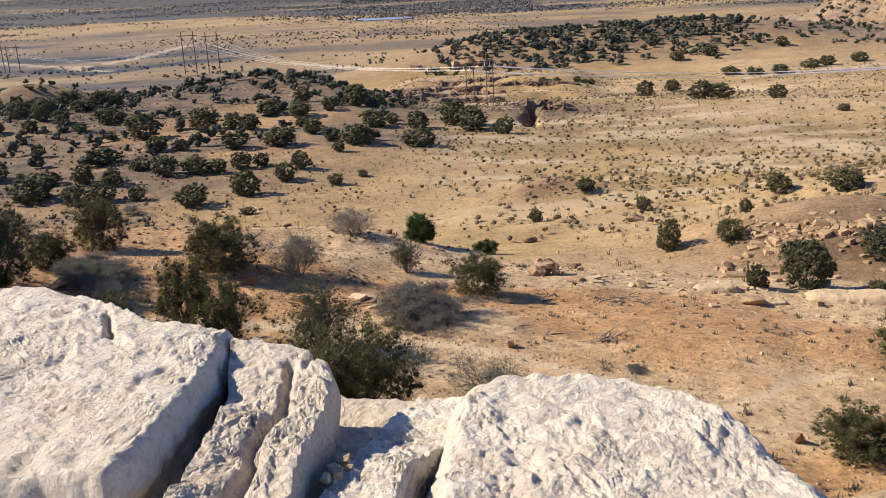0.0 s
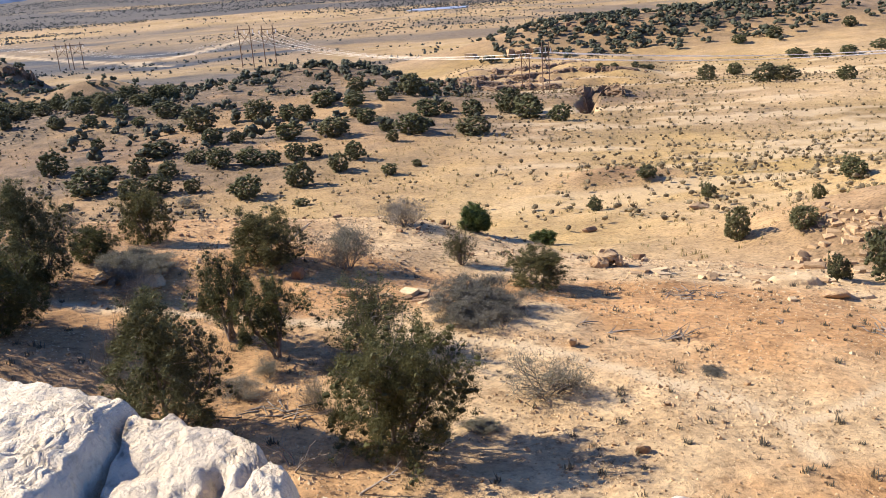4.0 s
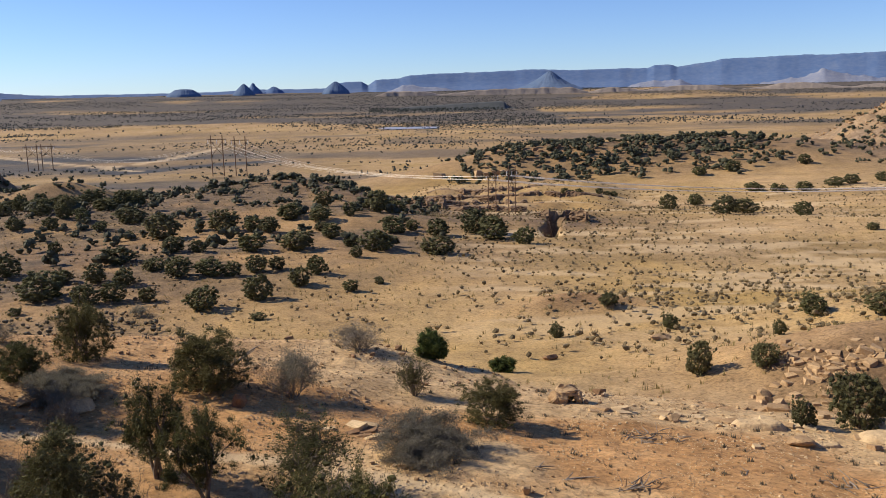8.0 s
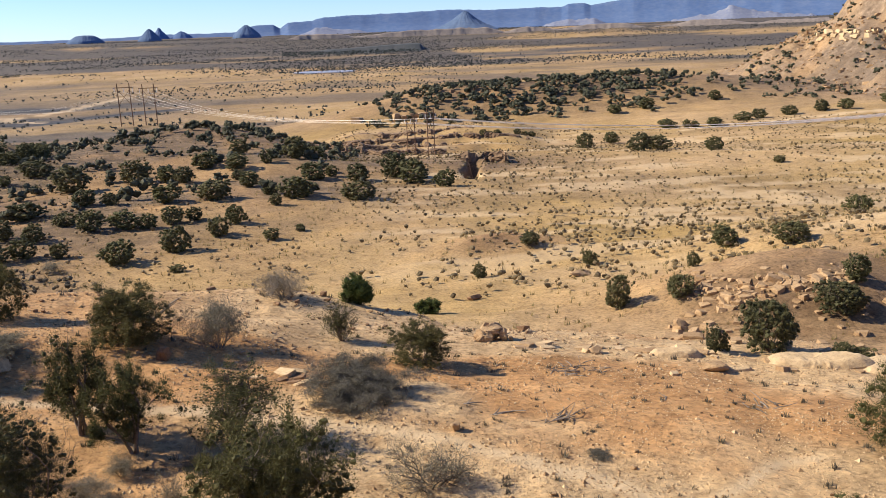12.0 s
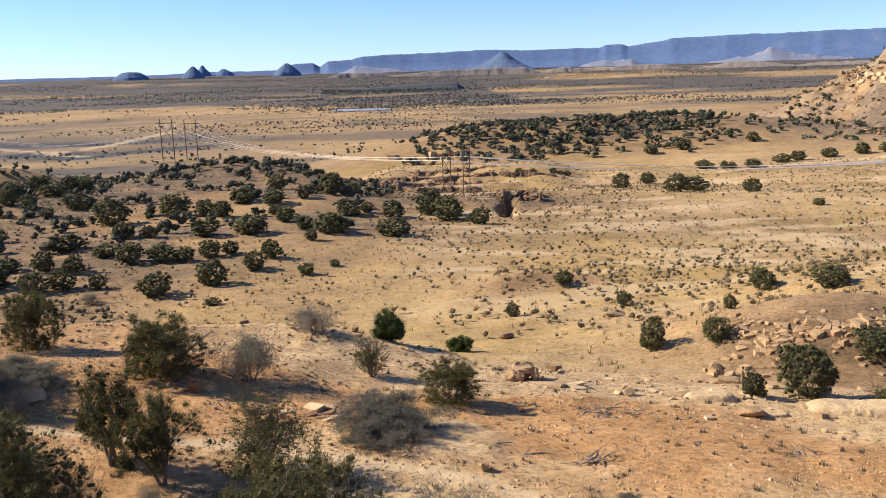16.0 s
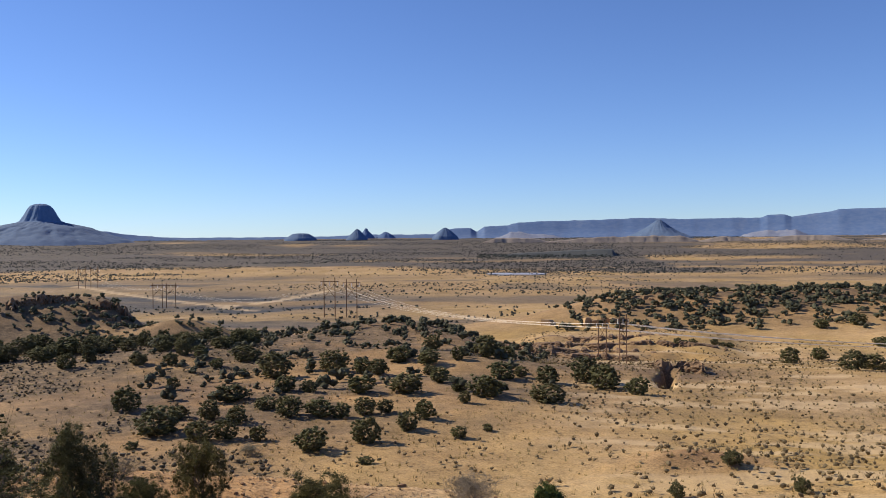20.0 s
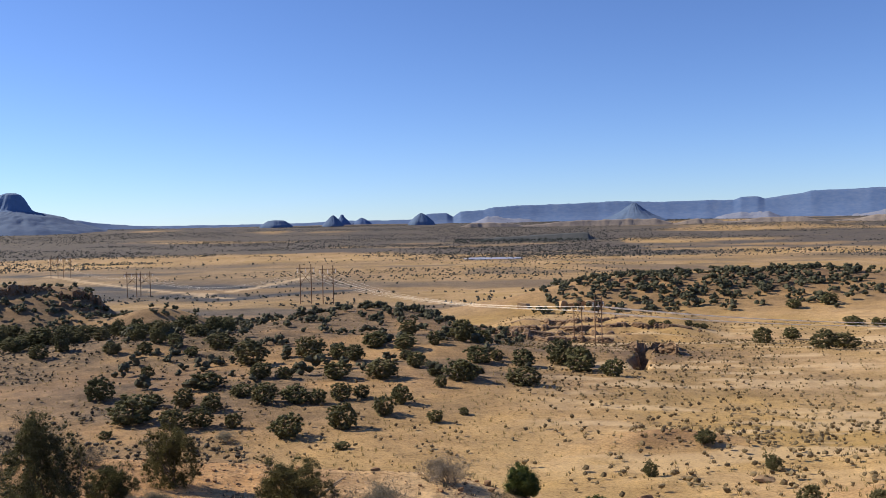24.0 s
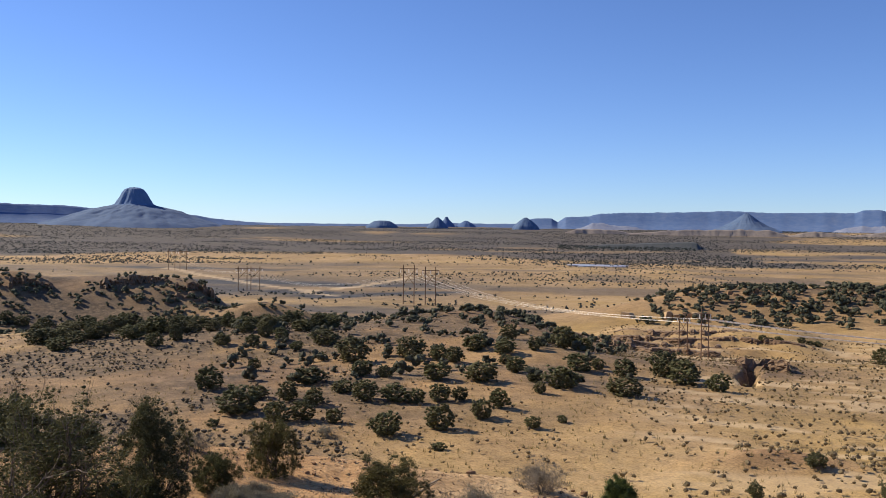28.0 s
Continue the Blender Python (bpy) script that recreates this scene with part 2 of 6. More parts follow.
BASE_R = [0, 14, 25, 35, 42, 46, 60, 75, 92, 130, 184, 225, 257, 300, 350, 500, 700, 1000, 1500, 2200, 3000, 3800, 4900]
BASE_Z = [-10.8, -11.4, -12.1, -13.7, -15.2, -16.7, -20.3, -21.8, -22.8, -24.4, -27.4, -31.6, -34.8, -37.8, -40.5, -46.5, -52, -56, -61.5, -57, -37, -5, 8]


def hump(x, y, az, r, height, across, along, turn=0.0):
    """A rounded rise: its extent across the line of sight and along it."""
    cx, cy = polar(az, r)
    a = radians(az + turn)
    u = (x - cx) * math.cos(a) - (y - cy) * math.sin(a)
    v = (x - cx) * math.sin(a) + (y - cy) * math.cos(a)
    return height * np.exp(-0.5 * ((u / across) ** 2 + (v / along) ** 2))


def height(x, y):
    x, y = np.asarray(x, float), np.asarray(y, float)
    r = np.hypot(x, y)
    az = np.degrees(np.arctan2(x, y))
    z = np.interp(r, BASE_R, BASE_Z)
    # wooded hill in the middle distance and its spurs
    z = z + (hump(x, y, -14, 205, 5.4, 46, 32) + hump(x, y, -9.6, 236, 5.6, 15, 16)) * (1 - step(-7, 3, az))
    z = z + hump(x, y, -16, 128, 1.6, 20, 14) + hump(x, y, -3.5, 165, 2.0, 16, 9)
    # long wooded ridge to the left
    z = z + hump(x, y, -40, 395, 12.5, 70, 30) + hump(x, y, -55, 400, 10.0, 60, 36) + hump(x, y, -29, 375, 6.5, 26, 20)
    z = z + (7.6 + 1.5 * fbm(x, y, 22, 3, 24)) * np.exp(-0.5 * ((r - 389) / 21) ** 2) * step(-52, -42, az) * (1 - step(-28.0, -25.8, az + 0.5 * value_noise(r * 0.08, az * 0, 25)))
    z = z + hump(x, y, -23.5, 345, 9.5, 15, 9)
    # wooded hill to the right and the plain that climbs to the mesa
    z = z + hump(x, y, 12, 405, 13.5, 62, 38) + hump(x, y, 4, 385, 7.0, 32, 24) + hump(x, y, 22, 440, 6.0, 40, 36)
    z = z + hump(x, y, 40, 420, 13.0, 120, 110)
    # rocky hillock
    z = z + hump(x, y, 27, 60, 3.3, 6.5, 5) + hump(x, y, 38, 80, 6.0, 15, 14)
    # higher ground at the left end of the near terrace, and the rise behind it
    z = z + hump(x, y, -46, 45, 5.8, 14, 15) + hump(x, y, -37, 240, 5.5, 70, 45)
    z = z + hump(x, y, -6, 47, 2.4, 5.5, 7) + hump(x, y, -23, 51, 3.0, 7, 8)
    # small grey mound
    z = z + hump(x, y, 9.3, 88, 1.3, 5, 3.4)
    # flat-topped mesa
    mx, my = polar(42.5, 540)
    d = np.hypot(x - mx, y - my) + 7 * fbm(x, y, 70, 3, 5) + 2.0 * fbm(x, y, 12, 2, 6)
    talus = 14.0 - 11.0 * step(110, 122, d) - 33.0 * np.clip((d - 112) / 78, 0, 1) ** 1.05
    talus = talus - 3.5 * step(139, 142, d) * step(-0.5, 0.2, fbm(x, y, 40, 2, 22))
    ribs = (3.4 * np.abs(fbm(x, y, 24, 4, 21)) + 1.0 * fbm(x, y, 5, 3, 23)) * step(116, 135, d) * (1 - step(175, 200, d))
    cap = np.where(d < 110, 15.5 + 3.0 * (1 - step(88, 91, d)) + 5.0 * (1 - step(50, 80, d)), talus)
    z = np.where(d < 205, np.maximum(z, cap - ribs), z)
    # dry gully: a wash that ends in a steep-walled cleft
    cx, cy = polar(8.45, 180)
    ca, sa = math.cos(radians(7.35)), math.sin(radians(7.35))
    u = (x - cx) * ca - (y - cy) * sa + 0.8 * value_noise(y * 0.15, x * 0 + 3, 31)
    v = (x - cx) * sa + (y - cy) * ca
    cleft = (1 - step(0.9, 1.6, np.abs(u + 3.6))) * step(-32, -17, v) * (1 - step(4.0, 7.0, v))
    z = z - 4.2 * cleft
    # ledges beyond the gully
    for k, off in enumerate((238, 256, 272)):
        line = r - off - 3.0 * value_noise(az * 0.6, az * 0 + k, 40 + k)
        z = z + 1.5 * step(-1.5, 1.5, line) * step(-4, 0, az) * (1 - step(9, 13, az)) * (1 - step(300, 340, r))
    # low broken rim where the near terrace ends
    rim = r - 42.5 - 2.0 * fbm(az * 0.12, az * 0 + 1.5, 1.0, 3, 50)
    z = z - 0.55 * step(-0.35, 0.35, rim) * (1 - step(8, 16, rim))
    # gentler fall below the high ground
    z = z - hump(x, y, -27.5, 34.5, 0.3, 3.2, 3.2) + hump(x, y, -18.5, 30.2, 0.35, 3.2, 3.2)
    # near bank above the trail
    z = z + 0.4 * np.exp(-0.5 * ((r - 34) / 1.6) ** 2) * step(-40, -28, az) * (1 - step(-8, -2, az))
    # unevenness at all sizes
    z = z + fbm(x, y, 40, 3, 61) * np.clip(r / 220, 0.1, 1.0) * 0.9 + fbm(x, y, 5, 4, 71) * 0.16 + fbm(x, y, 0.8, 2, 81) * 0.035
    z = z + fbm(x, y, 420, 3, 91) * step(600, 1500, r) * 2.5
    # the outcrop behind the viewpoint: a bench of rock that ends in a cliff
    edge = y - 0.9 - 0.9 * fbm(x, x * 0, 3.0, 3, 95)
    bench = -2.3 + 0.8 * (1 - step(-2.5, -1.5, y)) * (1 - step(0.6, 1.6, x)) * step(-2.2, -1.2, x) + 0.05 * fbm(x, y, 1.2, 3, 96)
    drop = step(0.0, 5.5, edge) ** 0.7
    z = np.where(edge < 5.5, bench * (1 - drop) + z * drop, z)
    return z


# Small tools for meshes.
def mesh_of(name, verts, faces, material, smooth=False):
    me = bpy.data.meshes.new(name)
    verts = np.asarray(verts, np.float32)
    if isinstance(faces, np.ndarray):
        n, k = faces.shape
        me.vertices.add(len(verts))
        me.vertices.foreach_set("co", verts.ravel())
        me.loops.add(n * k)
        me.loops.foreach_set("vertex_index", faces.astype(np.int32).ravel())
        me.polygons.add(n)
        me.polygons.foreach_set("loop_start", np.arange(0, n * k, k, dtype=np.int32))
        me.polygons.foreach_set("loop_total", np.full(n, k, np.int32))
        me.update(calc_edges=True)
    else:
        me.from_pydata([tuple(v) for v in verts], [], faces)
    me.materials.append(material)
    me.polygons.foreach_set("use_smooth", [smooth] * len(me.polygons))
    return me


def ground_z(x, y):
    return float(height(np.array([x]), np.array([y]))[0])


def part(name, me, parent, label=""):
    ob = new(name, me)
    ob.parent = parent
    return tagged(ob, label=label)


# The ground: one sheet, finest where the view goes, out to the horizon.
AZ = np.radians(np.concatenate([np.arange(-180, -64, 4.0), np.arange(-64, 20, 0.22), np.arange(20, 46, 0.14), np.arange(46, 180, 4.0)]))
RR = np.concatenate([np.linspace(0.4, 12, 14, endpoint=False), np.geomspace(12, 70, 130, endpoint=False), np.geomspace(70, 330, 130, endpoint=False),
                     np.geomspace(330, 640, 85, endpoint=False), np.geomspace(640, 4900, 70)])
gr, ga = np.meshgrid(RR, AZ, indexing="ij")
gx, gy = gr * np.sin(ga), gr * np.cos(ga)
gz = height(gx, gy)
na, nr = len(AZ), len(RR)
index = np.arange(na * nr).reshape(nr, na)
nxt = np.roll(index, -1, axis=1)
quads = np.stack([index[:-1], index[1:], nxt[1:], nxt[:-1]], -1).reshape(-1, 4)
ground_me = mesh_of("ground", np.stack([gx, gy, gz], -1).reshape(-1, 3), quads, M_GROUND, True)


def near_line(x, y, line):
    """Distance in plan from a line of places."""
    best = np.full(x.shape, 1e9)
    for (ax, ay), (bx, by) in zip(line[:-1], line[1:]):
        dx, dy = bx - ax, by - ay
        t = np.clip(((x - ax) * dx + (y - ay) * dy) / (dx * dx + dy * dy), 0, 1)
        best = np.minimum(best, np.hypot(x - ax - t * dx, y - ay - t * dy))
    return best


TRAIL = [(-2.8, 24.6), (-1.2, 24.1), (0.1, 23.7), (2.0, 22.9), (3.2, 22.0), (4.4, 21.0), (5.6, 20.3), (6.5, 19.2), (6.9, 18.3), (7.1, 16.5)]
FORK = [(6.8, 18.4), (7.9, 18.7), (9.3, 19.6), (10.9, 21.0), (12.2, 21.2)]
BY_ROCKS = [(-17.4, 26.4), (-15.4, 26.1), (-13.2, 25.7), (-9, 25.2), (-3.1, 24.6)]
wob = fbm(gx, gy, 2.0, 3, 110) * 0.25
soil = np.zeros((nr, na, 4), np.float32)
dist_trail = np.minimum(np.minimum(near_line(gx, gy, TRAIL), near_line(gx, gy, BY_ROCKS)), near_line(gx, gy, FORK) + 0.12)
soil[..., 0] = (1 - step(0.14, 0.46, dist_trail + 0.5 * wob)) * 0.85
bearing = np.degrees(ga)
band = np.exp(-((gr - 30.5 - 3 * fbm(gx, gy, 14, 2, 121)) / 4.5) ** 2) * (1.25 - 0.85 * step(14, 24, bearing))
red = step(-0.35, 0.5, fbm(gx, gy, 7, 4, 120) + 1.7 * band - 0.75)
red = np.maximum(red, 0.8 * (1 - step(-20, -4, bearing + 5 * fbm(gx, gy, 8, 2, 122))))
soil[..., 1] = red * (1 - step(46, 66, gr))
wood = hump(gx, gy, -14, 205, 1.0, 52, 42) + hump(gx, gy, -40, 385, 1.0, 90, 45) + hump(gx, gy, 13, 400, 1.0, 75, 40) + 0.8 * hump(gx, gy, -20, 120, 1.0, 26, 22)
grass = step(46, 62, gr) * (0.62 + 0.45 * fbm(gx, gy, 22, 4, 130)) * (1 - 0.75 * np.clip(wood, 0, 1))
mesa_x, mesa_y = polar(42.5, 540)
grass = grass * step(190, 230, np.hypot(gx - mesa_x, gy - mesa_y))
soil[..., 1] = np.maximum(soil[..., 1], np.clip(0.8 * wood * step(60, 80, gr), 0, 0.75))
slope = 1 - step(185, 215, np.hypot(gx - mesa_x, gy - mesa_y))
soil[..., 1] = np.maximum(soil[..., 1], slope * np.clip(0.3 + 0.5 * fbm(gx, gy, 25, 4, 131), 0, 0.8))
soil[..., 1] = np.maximum(soil[..., 1], 0.9 * hump(gx, gy, 9.3, 88, 1.0, 5, 3.6) + 0.6 * hump(gx, gy, 3, 235, 1.0, 30, 25) + 0.5 * hump(gx, gy, 28, 62, 1.0, 12, 9))
grass = grass * (1 - hump(gx, gy, 9.3, 88, 1.0, 5, 3.6)) * (1 - 0.6 * hump(gx, gy, 28, 62, 1.0, 12, 9))
soil[..., 2] = np.clip(grass, 0, 1)
# low scrub that darkens the far plain, in a colour blued for haze
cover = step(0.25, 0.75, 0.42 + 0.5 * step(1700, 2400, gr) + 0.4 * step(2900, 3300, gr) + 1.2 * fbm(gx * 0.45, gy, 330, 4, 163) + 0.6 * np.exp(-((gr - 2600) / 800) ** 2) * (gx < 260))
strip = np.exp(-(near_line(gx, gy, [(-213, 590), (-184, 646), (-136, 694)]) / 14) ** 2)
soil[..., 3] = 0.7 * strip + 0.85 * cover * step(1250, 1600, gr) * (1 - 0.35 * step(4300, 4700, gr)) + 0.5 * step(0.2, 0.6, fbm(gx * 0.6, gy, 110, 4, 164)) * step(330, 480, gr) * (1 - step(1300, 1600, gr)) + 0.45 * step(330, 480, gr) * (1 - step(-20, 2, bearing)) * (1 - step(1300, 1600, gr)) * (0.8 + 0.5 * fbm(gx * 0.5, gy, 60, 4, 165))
ROAD = [(100, 262), (124, 268), (138, 269), (155, 271), (179, 272.5), (206, 277), (250, 290)]
TRACKS = [[(-212, 604), (-258, 664), (-308, 710), (-365, 784), (-441, 873), (-512, 953), (-620, 1080)], [(-258, 664), (-242, 699), (-239, 767), (-234, 834), (-234, 931)]]
soil[..., 0] = np.maximum(soil[..., 0], 0.8 * (1 - step(1.6, 3.2, near_line(gx, gy, ROAD))))
for line in TRACKS:
    soil[..., 0] = np.maximum(soil[..., 0], 0.65 * (1 - step(3, 7, near_line(gx, gy, line))))
streaks = step(0.15, 0.6, fbm(gx * 0.28, gy, 5, 4, 181)) * step(62, 90, gr) * (1 - step(260, 320, gr)) * step(-3, 6, bearing)
soil[..., 0] = np.maximum(soil[..., 0], 0.55 * streaks)
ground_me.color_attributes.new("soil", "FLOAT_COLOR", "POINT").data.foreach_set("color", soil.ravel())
# brown hill soil and talus, and patches of grey scrub
earth = np.zeros((nr, na, 4), np.float32)
talus = slope * np.clip(0.75 + 0.5 * fbm(gx, gy, 20, 4, 132), 0, 1)
# Left slopes and ridge are browned beyond their soil to stand in for shade.
ridge = 1.4 * hump(gx, gy, -40, 375, 1.0, 95, 44) + hump(gx, gy, 13, 400, 1.0, 75, 36) + 1.3 * hump(gx, gy, -13, 200, 1.0, 50, 42) + 0.8 * hump(gx, gy, -17, 128, 1.0, 30, 24)
earth[..., 0] = np.clip(np.maximum(0.62 * (1 - step(-15, -1, bearing)) * step(58, 75, gr) * (1 - step(330, 420, gr)) * (0.8 + 0.6 * fbm(gx, gy, 18, 4, 135)), np.clip(ridge, 0, 1) * (0.75 + 0.5 * fbm(gx, gy, 30, 4, 133))) + 0.75 * hump(gx, gy, 8.6, 86, 1.0, 4.6, 3.4) + 1.3 * hump(gx, gy, 8.2, 178, 1.0, 6, 10) + 0.75 * hump(gx, gy, 27, 56, 1.0, 9, 6) * (0.8 + 0.5 * fbm(gx, gy, 4, 3, 137)) + 0.4 * hump(gx, gy, 36, 62, 1.0, 12, 12) + (0.4 * (1 - step(-32, -20, bearing)) + 0.45 * (1 - step(-44, -35, bearing))) * step(12, 18, gr) * (1 - step(60, 85, gr)), 0, 1)
earth[..., 0] = np.maximum(earth[..., 0], 0.38 * step(330, 450, gr) * (0.8 + 0.6 * fbm(gx * 0.5, gy, 90, 4, 138)) + 0.6 * hump(gx, gy, 9, 362, 1.0, 62, 22))
earth[..., 0] = np.clip(earth[..., 0], 0, 1)
earth[..., 2] = talus
mott = step(0.05, 0.5, fbm(gx * 0.8, gy, 26, 5, 134) + 0.3 * hump(gx, gy, -45, 165, 1.0, 50, 30) + 0.55 * hump(gx, gy, -31, 158, 1.0, 18, 10) + 0.35 * hump(gx, gy, -37, 128, 1.0, 24, 9))
earth[..., 1] = np.clip(0.8 * np.clip(ridge, 0, 1) * step(-0.35, 0.4, fbm(gx, gy, 12, 4, 136)) * step(60, 100, gr) + 0.95 * mott * step(85, 110, gr) * (1 - step(320, 420, gr)) * (1 - 0.75 * step(-14, -2, bearing)), 0, 0.85)
ground_me.color_attributes.new("earth", "FLOAT_COLOR", "POINT").data.foreach_set("color", earth.ravel())
tagged(new("ground", ground_me), "dry desert ground of tan grit, red soil and straw-coloured grass", "ground", kind="structure")


# Plants.
def tube(points, radii, sides):
    """Rings of a tapered limb."""
    verts, faces = [], []
    points = [Vector(p) for p in points]
    for i, (p, r) in enumerate(zip(points, radii)):
        d = (points[min(i + 1, len(points) - 1)] - points[max(i - 1, 0)]).normalized()
        u = d.orthogonal().normalized()
        v = d.cross(u)
        for k in range(sides):
            a = 2 * math.pi * k / sides
            verts.append(p + r * (math.cos(a) * u + math.sin(a) * v))
    for i in range(len(points) - 1):
        for k in range(sides):
            a, b = i * sides + k, i * sides + (k + 1) % sides
            faces.append((a, b, b + sides, a + sides))
    return verts, faces


def grow(rng, base, way, length, radius, depth, sides, limbs, tips, spread=0.7, kids=3, rise=0.25):
    """Limbs that branch and bend; every limb's end is a tip."""
    pts, p, d = [base], Vector(base), Vector(way).normalized()
    steps = 4 if depth > 0 else 3
    for i in range(steps):
        d = (d + 0.28 * Vector((rng.gauss(0, 1), rng.gauss(0, 1), rng.gauss(0, 0.7) + rise))).normalized()
        p = p + d * (length / steps)
        pts.append(p.copy())
    radii = [radius * (1 - 0.6 * i / steps) for i in range(steps + 1)]
    limbs.append((pts, radii, sides))
    tips.append((pts[-1], depth))
    tips.append((pts[-2], depth))
    if depth > 0:
        for k in range(kids):
            at = pts[rng.randint(1, steps)]
            side = (d + spread * Vector((rng.gauss(0, 1), rng.gauss(0, 1), rng.gauss(0.1, 0.6)))).normalized()
            grow(rng, at, side, length * rng.uniform(0.55, 0.85), radius * 0.5, depth - 1, max(3, sides - 1), limbs, tips, spread, kids, rise)


def limb_mesh(name, limbs, material):
    verts, faces = [], []
    for pts, radii, sides in limbs:
        v, f = tube(pts, radii, sides)
        n = len(verts)
        verts += v
        faces += [tuple(i + n for i in q) for q in f]
    return mesh_of(name, verts, faces, material, True)


def ball(level):
    bm = bmesh.new()
    bmesh.ops.create_icosphere(bm, subdivisions=level, radius=1)
    v = np.array([q.co[:] for q in bm.verts])
    f = np.array([[q.index for q in t.verts] for t in bm.faces])
    bm.free()
    return v, f


HEART = ball(1)


def leaf_cloud(nprng, centres, sizes, per, leaf, aspect=0.34, up=0.35, core=0.0, heart=HEART, stretch=0.8):
    """Small pointed sprays scattered round centres, in flattened puffs; core gives each puff a ragged dense heart."""
    cen, siz = np.asarray(centres, float), np.asarray(sizes, float)
    c = np.repeat(cen, per, axis=0)
    s = np.repeat(siz, per)[:, None]
    n = len(c)
    off = nprng.normal(size=(n, 3))
    off *= (nprng.random((n, 1)) ** 0.4) / np.linalg.norm(off, axis=1)[:, None]
    pos = c + off * s * np.array([1.0, 1.0, stretch])
    way = off + nprng.normal(size=(n, 3)) * 0.6 + np.array([0, 0, up])
    way /= np.linalg.norm(way, axis=1)[:, None]
    side = np.cross(way, nprng.normal(size=(n, 3)))
    side /= np.linalg.norm(side, axis=1)[:, None]
    length = leaf * nprng.uniform(0.6, 1.4, (n, 1))
    half = side * length * aspect * 0.5
    v = np.stack([pos - half, pos + half, pos + way * length], 1).reshape(-1, 3)
    f = np.arange(n * 3).reshape(n, 3)
    if core:
        ico_v, ico_f = heart
        m, k = len(cen), len(ico_v)
        w = cen[:, None] + ico_v[None] * (siz * core)[:, None, None] * nprng.uniform(0.5, 1.25, (m, k, 1)) * np.array([1, 1, 0.8])
        g = ico_f[None] + (np.arange(m) * k)[:, None, None]
        f = np.concatenate([f, g.reshape(-1, 3) + len(v)])
        v = np.concatenate([v, w.reshape(-1, 3)])
    return v, f


def lumpy_crown(nprng, tall, wide, low, count, seed, lump_by=0.42):
    """Centres of leaf puffs on the uneven skin and inside of a crown."""
    d = nprng.normal(size=(count, 3))
    d /= np.linalg.norm(d, axis=1)[:, None]
    lump = 1 + lump_by * fbm(d[:, 0] * 1.7 + seed, d[:, 1] * 1.7 + d[:, 2] * 1.3, 1.0, 3, seed % 89)
    depth = nprng.uniform(0.5, 1.0, count) ** 0.6
    mid = (low + (1 - low) * 0.46) * tall
    half = np.where(d[:, 2] > 0, tall - mid, mid - low * tall)
    return np.stack([d[:, 0] * lump * depth * wide / 2, d[:, 1] * lump * depth * wide / 2, mid + d[:, 2] * np.minimum(lump, 1.12) * depth * half], -1)


def tree(name, label, seed, tall, wide, stems, depth, per, leaf, puff, leaf_mat, kids=3, rise=0.2, sparse=0.0, category="tree", low=0.04, skin=110, girth=0.03, bark=None, core=0.6, lump_by=0.42, aspect=0.34, up=0.35, stretch=0.8, cone=0.0):
    """A juniper or pinyon: crooked stems from one foot and a ragged crown of leaf puffs at the twigs."""
    rng, nprng = random.Random(seed), np.random.default_rng(seed)
    limbs, tips = [], []
    for k in range(stems):
        a = 2 * math.pi * (k + rng.random() * 0.7) / stems
        lean = rng.uniform(0.25, 0.85) if stems > 1 else 0.12
        grow(rng, Vector((0.06 * math.cos(a), 0.06 * math.sin(a), -0.15)), (lean * math.cos(a), lean * math.sin(a), 1), tall * rng.uniform(0.4, 0.55), girth * tall * rng.uniform(0.6, 1), depth, 6, limbs, tips, 0.75, kids, rise)
    co = np.array([t[0] for t in tips])
    # fit the skeleton into the wanted size
    hi = np.percentile(co[:, 2], 97)
    span = np.percentile(np.hypot(co[:, 0], co[:, 1]), 90)
    fz, fr = (tall - puff * 0.5) / hi, (wide / 2 - puff * 0.5) / span
    limbs = [([Vector((p[0] * fr, p[1] * fr, p[2] * fz)) for p in pts], radii, s) for pts, radii, s in limbs]
    co = co * np.array([fr, fr, fz])
    keep = np.array([t[1] <= max(depth - 1, 0) and rng.random() > sparse for t in tips]) & (co[:, 2] > tall * (low + 0.05)) & (co[:, 2] < tall * 1.02)
    centres = co[keep]
    if skin:
        centres = np.concatenate([centres, lumpy_crown(nprng, tall - puff * 0.4, wide - puff, low, skin, seed, lump_by)])
    if cone:
        centres[:, :2] *= (1 + 0.35 * cone - 1.15 * cone * np.clip(centres[:, 2:] / tall, 0, 0.95))
    v, f = leaf_cloud(nprng, centres, nprng.uniform(0.55, 1.2, len(centres)) * puff, per, leaf, aspect, up, core, HEART, stretch)
    v[:, 2] = np.maximum(v[:, 2], 0.03)
    thing = tagged(new(name), label, category)
    part("trunk", limb_mesh("trunk", limbs, bark or M_BARK), thing)
    part("crown", mesh_of("crown", v, f, leaf_mat), thing)
    return thing


